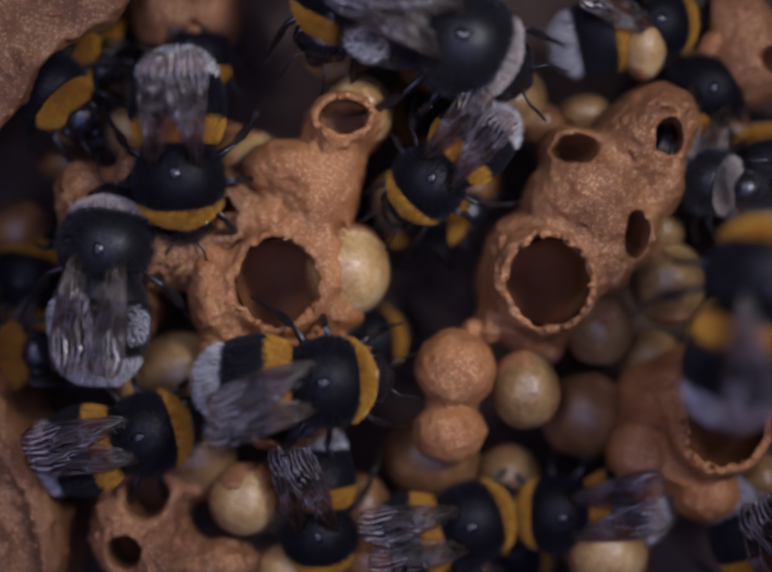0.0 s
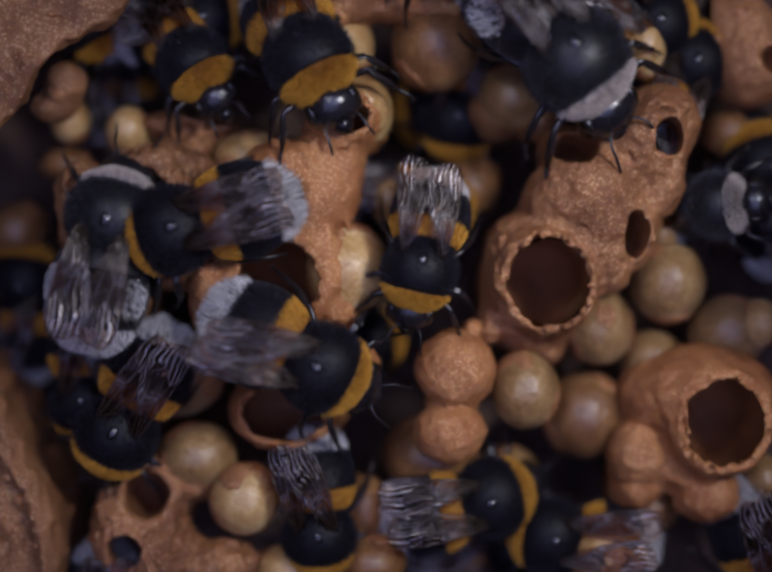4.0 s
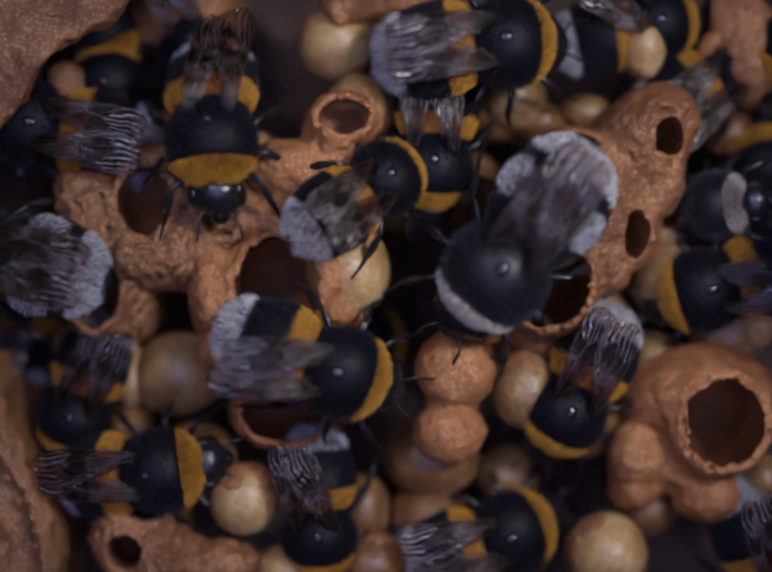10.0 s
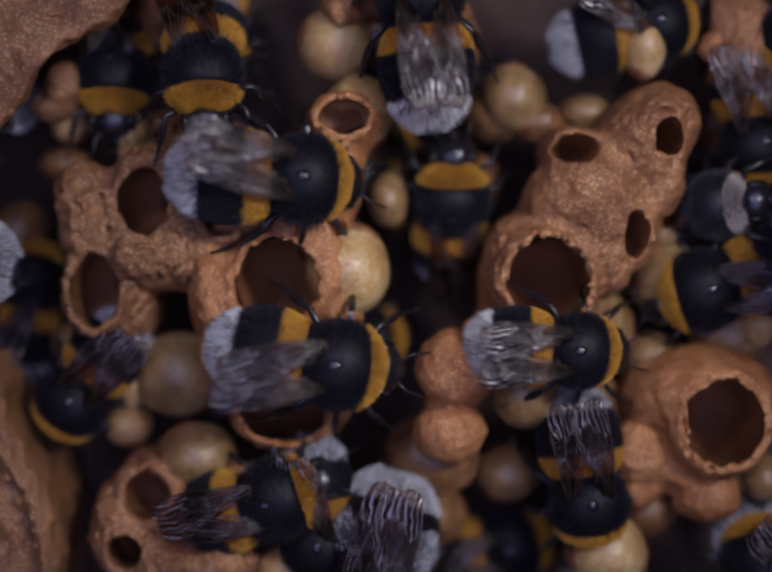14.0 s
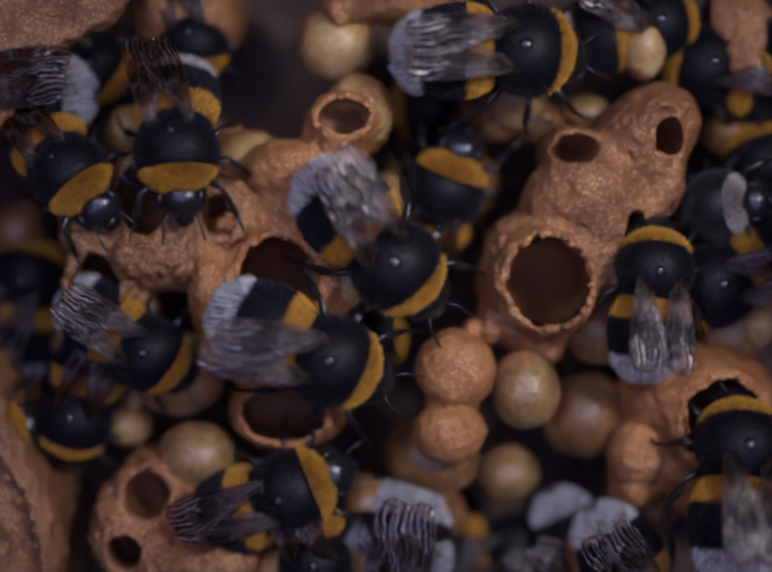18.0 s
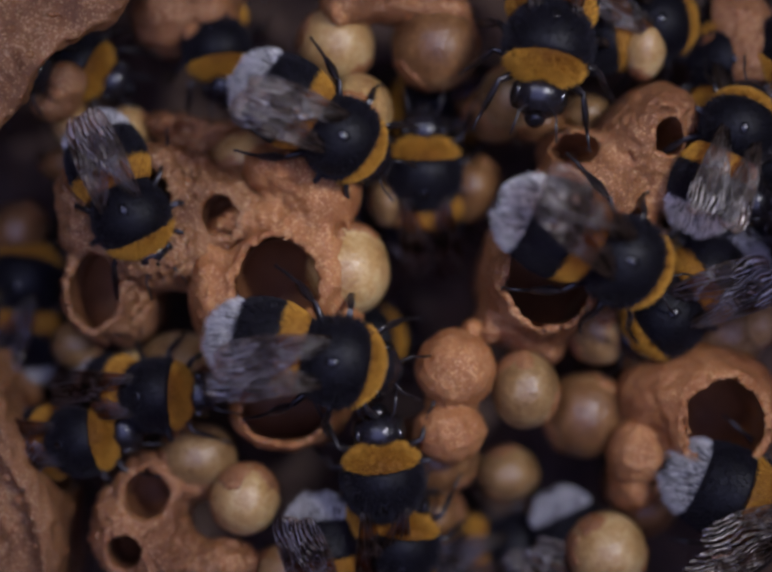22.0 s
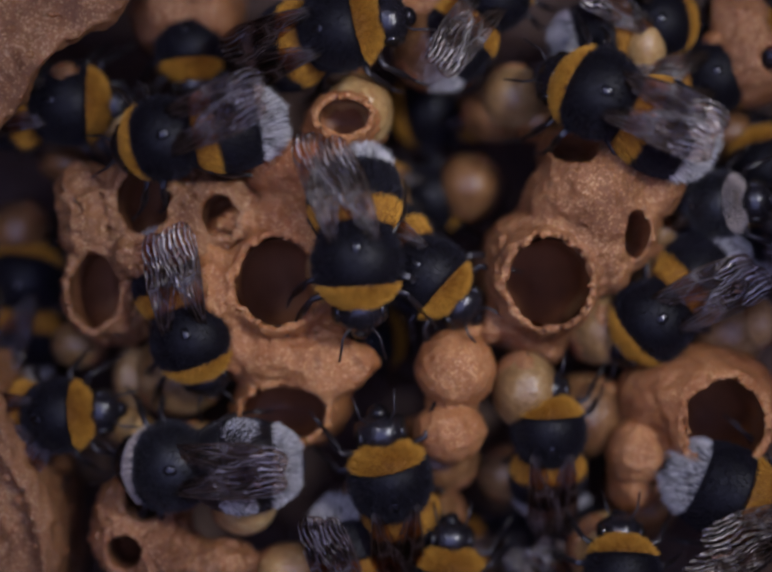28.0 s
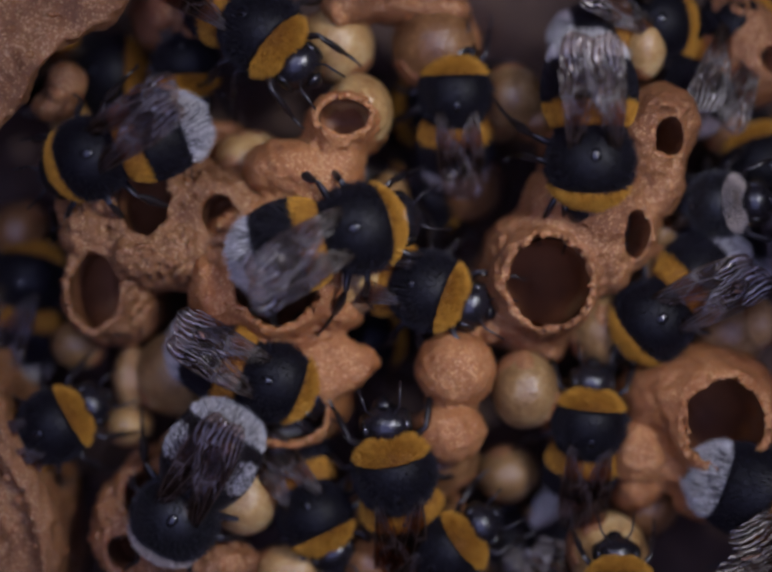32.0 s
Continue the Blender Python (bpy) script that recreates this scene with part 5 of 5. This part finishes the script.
    crawl(bees["rester"], path((0, 19.2, 18.5, -4, 12, -5), (10, 19.2, 18.5, -4, 12, -5), (20, 19.2, 18.5, -4, 12, -5), (32, 19.2, 18.5, -4, 12, -5)))
    crawl(bees["dozer"], path((0, 22.9, 14.0, -5, 60, -5), (1, 21.2, 16.1, -5, 90, -5), (2, 20.1, 15.7, -5, 80, -5), (3, 22.2, 16.1, -5, 60, -5), (6, 20.6, 15.7, -5, 30, -5), (7, 20.5, 15.9, -5, 0, -5), (8, 19.4, 17.1, -5, 0, -5), (9, 20.8, 15.7, -5, 0, -5), (10, 25.0, 15.7, -5, 30, -5), (11, 24.3, 16.8, -5, 100, -5), (12, 22.9, 15.0, -5, 175, -5), (12.5, 24.7, 12.8, -5, 220, -5), (13, 26.4, 10.5, -5, 265, -5), (14, 26.4, 9.8, -5, 275, -5), (15.5, 24.7, 12.4, -5, 222, -5), (17, 22.9, 15.0, -5, 170, -5), (18, 22.6, 15.7, -5, 165, -5), (19, 24.0, 14.0, -5, 150, -5), (20, 23.6, 18.9, -5, 120, -5), (21, 24.3, 16.8, -5, 100, -5), (22, 24.3, 16.1, -5, 90, -5), (23, 22.9, 15.7, -5, 115, -5), (24, 22.2, 18.2, -5, 95, -5), (25, 23.3, 17.1, -5, 95, -5), (26.5, 23.3, 16.1, -5, 52, -5), (28, 23.3, 15.0, -5, 10, -5), (29, 22.9, 15.4, -5, -20, -5), (30, 24.3, 14.7, -5, -45, -5), (31, 24.3, 15.0, -5, -50, -5), (31.5, 24.7, 16.6, -5, 5, -5), (32, 25.0, 18.2, -5, 60, -5)))
    crawl(bees["squatter"], path((0, 5.3, 12.0, -9, -95, 0), (7, 4.9, 11.9, -5, -95, -5), (8, 3.9, 8.8, -2, -100, 0), (9, 3.9, 8.3, -1.5, -78, 0), (10, 3.2, 8.1, -1.5, -95, 0), (11, 2.2, 5.1, -1.5, -95, 0), (12, 4.7, 7.4, -5, -30, -5), (12.5, 4.4, 7.0, -5, 12, -5), (13, 4.1, 6.7, -5, 55, 20), (14, 4.7, 6.1, -5, 90, 35), (17, 4.1, 6.8, -5, 90, 35), (18, 4.2, 6.8, -5, 70, 32), (19, 3.4, 6.3, -5, 80, 32), (20, 3.5, 6.7, -5, 90, 35), (22, 2.7, 8.0, -5, 90, 32), (23, 2.3, 8.4, -5, 90, 32), (24, 3.5, 7.4, -5, 165, 30), (25, 3.4, 9.1, -5, 140, 25), (26.2, 4.1, 6.3, -5, 60, -5), (27, 3.4, 2.5, -5, 0, -5), (28, 2.9, 0.7, -1, -42, 22), (29, 2.2, 0.0, -1, -20, 27), (30, 2.9, 0.2, -1, -25, 27), (31, 1.4, 0.0, -1, 0, 27), (32, 2.9, -0.3, -1, -20, 27)))
    crawl(bees["circler"], path((0, 3.4, 5.3, -6.5, 0, 22), (1, 3.4, 5.3, -6.5, 0, 22), (2, 4.1, 5.7, -6.5, -10, -5), (3, 4.1, 5.7, -6.5, -10, -5), (6, 3.5, 6.6, -10, 0, 0), (32, 3.5, 6.6, -10, 0, 0)))
    crawl(bees["dweller"], path((0, -1.1, -4.0, -10, 8, -5), (10, -1.1, -4.0, -10, 8, -5), (20, -1.1, -4.0, -10, 8, -5), (32, -1.1, -4.0, -10, 8, -5)))
    crawl(bees["lodger"], path((0, 27.8, -21.7, -3.5, -65, -5), (1, 27.8, -21.7, -3.5, -65, -5), (2, 27.8, -21.7, -3.5, -65, -5), (3, 27.8, -21.7, -3.5, -65, -5), (6, 27.8, -21.3, -3.5, -65, -5), (9, 27.8, -21.3, -3.5, -65, -5), (12, 28.8, -22.4, -3.5, -65, -5), (14, 29.8, -22.4, -3.5, -50, -5), (17, 31.6, -28.2, -3.5, -50, -5), (32, 31.6, -28.2, -3.5, -50, -5)))
    crawl(bees["cellmate"], path((0, 33.0, -32, 1, 100, -5), (9, 32, -32, 1, 100, -5), (11, 28.5, -26, -2, 102, -5), (12, 26.8, -20.5, -3, 100, -5), (14, 26.4, -19.0, -3, 96, -5), (16.5, 22.9, -10.4, 2, 95, -25), (17, 22.8, -9.5, 2, 92, -30), (18, 23.6, -10.6, 2, 85, -20), (19, 22.5, -10.0, 2, 98, -20), (20, 24.5, -9.6, 1, 60, 0), (21, 27.6, -13.9, -1.2, -2, -12), (22, 27.6, -16.0, -1.2, -24, -12), (23, 27.6, -16.0, -1.2, -24, -12), (24, 27.7, -16.1, -1.2, -24, -12), (25, 27.6, -16.0, -1.2, -24, -12), (28, 27.6, -16.0, -1.2, -24, -12), (29, 27.7, -16.1, -1.2, -24, -12), (30, 28.0, -14.8, -1.2, -8, -12), (31, 28.4, -13.3, -1.2, 4, -12), (32, 29.4, -15.7, -1.2, -20, -12)))
    fold(bees["cellmate"], [(0, -2, 4), (19, -2, 4), (20, -2, 14), (21.5, 2, 42), (32, 2, 42)])
    crawl(bees["loafer"], path((0, 27.4, 8.6, -6.5, 100, 0), (6, 27.2, 8.9, -6.5, 104, 0), (12, 27.6, 8.4, -6.5, 96, 0), (20, 27.2, 9.0, -6.5, 108, 0), (26, 27.5, 8.5, -6.5, 100, 0), (32, 27.2, 8.8, -6.5, 104, 0)))
    crawl(bees["stander"], path((0, 38, 26, -3, 200, 0), (6.5, 37, 25, -3, 200, 0), (8, 29.5, 17.8, -3, 215, 0), (10, 28.6, 16.4, -3, 232, 0), (12, 28.9, 16.0, -3, 240, 0), (14, 28.4, 16.8, -3, 228, 0), (17, 28.8, 16.2, -3, 236, 0), (20, 28.2, 17.0, -3, 222, 0), (23, 28.6, 16.2, -3, 240, 0), (25, 28.9, 16.6, -3, 232, 0), (28, 29.6, 18.0, -3, 215, 0), (30, 37, 25, -3, 205, 0), (32, 40, 27, -3, 200, 0)))
    crawl(bees["napper"], path((0, -26.4, 0.6, -9, 80, 0), (8, -26.6, 0.2, -9, 86, 0), (16, -26.2, 0.8, -9, 78, 0), (24, -26.6, 0.4, -9, 84, 0), (32, -26.3, 0.6, -9, 80, 0)))
    crawl(bees["loiterer"], path((0, 3.2, 13.2, -12, -170, 0), (10, 3.6, 13.0, -12, -164, 0), (20, 3.0, 13.4, -12, -174, 0), (32, 3.3, 13.2, -12, -168, 0)))
    crawl(bees["squirmer"], path((0, 18, -32, -2, 95, 0), (9.5, 18, -31, -2, 95, 0), (11.5, 17.5, -20.6, -2, 82, 5), (12.5, 17.8, -20.0, -2, 78, 5), (13.5, 18.6, -21.5, -2, 70, 0), (15, 22, -31, -2, 60, 0), (32, 22, -33, -2, 60, 0)))
    crawl(bees["straggler"], path((0, 9.6, -19.5, -10.5, 10, 0), (10, 9.3, -19.2, -10.5, 16, 0), (20, 9.8, -19.6, -10.5, 6, 0), (32, 9.5, -19.4, -10.5, 12, 0)))
    crawl(bees["edger"], path((0, -20.0, 17.3, -11, 95, 0), (8, -20.0, 17.3, -11, 95, 0), (10, -19.7, 14.5, -5, 98, -5), (11, -20.7, 14.9, -5, 110, -5), (12, -22.8, 13.5, -5, 172, -5), (13, -26.0, 12.9, -5, 180, -5), (14, -32.5, 13.3, -5, 180, -5), (16.5, -43, 13.3, -5, 180, -5), (32, -43, 13.3, -5, 180, -5)))
    crawl(bees["visitor"], path((0, -43, 12.7, -0.5, 180, -5), (15, -43, 12.7, -0.5, 180, -5), (17, -33, 13.1, -0.5, 180, -5), (18, -28.6, 13.4, -0.5, 178, -5), (19, -27.8, 16.4, -0.5, 140, -5), (20, -28.3, 17.4, -0.5, 60, -5), (21, -22.6, 16.4, -0.5, -10, -5), (22, -26.3, 16.8, -0.5, -50, -5), (23, -23.6, 11.6, -0.5, -80, -5), (24, -21.6, 12.6, -0.5, -60, 0), (25, -19.1, 12.6, -0.5, -58, 11), (28, -22.3, 12.8, -4, 0, 11), (29, -20.4, 15.6, -9, 0, 11), (32, -20.4, 15.6, -9, 0, 11)))
    crawl(bees["newcomer"], path((0, -13.5, 16.3, -5.5, -80, 22), (1, -13.5, 16.3, -5.5, -80, 22), (2, -13.5, 16.3, -5.5, -80, 22), (3, -13.5, 16.3, -5.5, -80, 22), (6, -13.8, 19.7, -5.5, -60, 22), (7, -13.5, 18.3, -5.5, -70, -5), (10, -13.6, 17.2, -5.5, -70, -5), (13, -12.1, 17.7, -5.5, -80, 22), (14, -12.1, 17.7, -5.5, -80, 22), (17, -13.5, 17.2, -5.5, -80, -5), (19, -13.8, 17.6, -5.5, -80, 22), (20, -12.8, 18.1, -5.5, -80, 27), (21, -12.9, 17.6, -5.5, -75, 27), (22, -12.1, 17.0, -5.5, -80, 27), (23, -13.3, 17.2, -5.5, -75, 27), (24, -14.7, 16.7, -5.5, -85, 22), (25, -14.9, 16.0, -5.5, -85, 22), (28, -14.0, 17.0, -5.5, -85, 22), (29, -14.0, 17.0, -5.5, -85, 22), (30, -13.5, 16.7, -5.5, -85, 22), (31, -14.5, 15.5, -5.5, -85, 22), (32, -14.2, 15.8, -5.5, -85, 22)))
    crawl(bees["corner"], path((0, -21.5, 19.2, -7, -60, 0), (14, -19.4, 17.9, -5.5, -60, 22), (17, -18.9, 17.0, -5.5, -50, 22), (18, -20.7, 15.6, -5.5, -35, -5), (19, -21.2, 14.1, -5.5, -30, -5), (20, -20.8, 16.3, -5.5, -20, 22), (21, -20.7, 16.2, -5.5, -20, 22), (22, -21.9, 15.8, -5.5, -25, 22), (23, -22.2, 18.3, -5.5, 0, 22), (24, -19.8, 20.4, -5.5, -60, -5), (25, -17.0, 18.6, -5.5, -90, -15), (28, -17.0, 26.7, -5.5, -90, -5), (32, -17.0, 27.4, -5.5, -90, -5)))
    crawl(bees["dimmer"], path((0, -9.4, 29.2, 0.5, -40, -5), (22, -9.4, 25.9, 0.5, -40, -5), (23, -9.1, 21.9, 0.5, -20, -5), (24, -9.3, 16.8, 0.5, -10, 14), (25, -7.8, 17.9, 0.5, -40, 27), (28, -3.1, 17.3, 0.5, 12, 27), (29, -6.1, 18.8, 0.5, -30, 27), (30, -5.9, 19.1, 0.5, -35, 27), (31, -6.4, 18.6, 0.5, -38, 27), (32, -8.4, 17.1, 0.5, -42, 27)))
    crawl(bees["shade"], path((0, 4.0, 28.3, -2.5, -5, -5), (24, 4.0, 24.9, -2.5, -5, -5), (25, 3.8, 18.1, -2.5, -5, 0), (28, 7.5, 20.2, -2.5, 50, -5), (29, 7.9, 20.5, -2.5, 50, -5), (30, 8.0, 18.3, -6, 60, 0), (31, 5.4, 11.9, -5, 95, 22), (32, 4.8, 13.4, -3, 92, 22)))
    crawl(bees["dropper"], path((0, 0.5, -28.0, -2.5, 30, -5), (18, 0.5, -26.3, -2.5, 40, -5), (20, 0.9, -18.1, -2.5, 40, 27), (21, 0.2, -17.4, -2.5, 55, 27), (22, 1.2, -18.1, -2.5, 85, 27), (23, 2.3, -20.6, -2.5, 88, 32), (24, 5.2, -17.0, -2.5, 38, 27), (25, 9.7, -14.3, -2.5, 85, 27), (28, 11.3, -10.1, -2.5, 92, 22), (29, 10.6, -9.6, -2.5, 80, 22), (30, 12.6, -9.1, -2.5, 85, 22), (31, 13.4, -9.2, -2.5, 85, 22), (32, 14.1, -9.6, -2.5, 85, 22)))
    crawl(bees["caller"], path((0, 4.0, -29.7, -2.5, 88, -5), (25, 4.0, -28.0, -2.5, 88, -5), (28, 4.4, -20.5, -2.5, 88, 27), (29, 3.7, -19.3, -2.5, 85, 27), (30, 5.0, -19.6, -2.5, 62, 30), (31, 2.8, -17.4, -2.5, 10, 27), (32, 4.3, -18.4, -2.5, 38, 30)))
    crawl(bees["pusher"], path((0, -34.8, 9.4, -1, -30, -5), (24, -33.1, 9.4, -1, -30, -5), (25, -27.1, 8.8, -1, -30, 11), (27.5, -13.5, 3.7, 0, -35, 0), (28, -13.3, -3.7, -1, -72, 0), (29, -12.6, -6.2, -1, -55, 0), (30, -10.2, -8.4, -1, -40, 0), (31, -8.8, -8.6, -1, -35, 0), (32, -7.5, -6.5, -1, -22, 0)))
    crawl(bees["lifter"], path((0, -18.6, -32.1, -5, -90, -5), (2, -20.0, -26.5, -5, -90, -5), (3, -20.0, -25.3, -5, -90, -5), (6, -20.4, -28.6, -5, -90, -5), (8, -20.4, -32.1, -5, -90, -5), (32, -20.4, -32.1, -5, -90, -5)))
    crawl(bees["goer"], path((0, -22.8, 16.4, -5, -20, 22), (1, -20.4, 15.7, -5, 25, -5), (2, -17.4, 16.8, -5, 5, -5), (3, -11.7, 18.4, -5, 10, -5), (6, -15.2, 19.4, -5, 5, -5), (7, -12.7, 24.5, -5, 5, -5), (8, -12.7, 29.4, -5, 5, -5), (32, -12.7, 30.8, -5, 5, -5)))
    crawl(bees["tailer"], path((0, 13.7, -31.8, -4, -60, -5), (18, 13.7, -31.1, -4, -60, -5), (20, 13.7, -25.9, -4, -60, -5), (21, 8.2, -24.2, -4, -86, -5), (22, 1.2, -27.3, -4, -90, -5), (23, 0.6, -31.8, -4, -90, -5), (32, 0.6, -33.6, -4, -90, -5)))


motions()
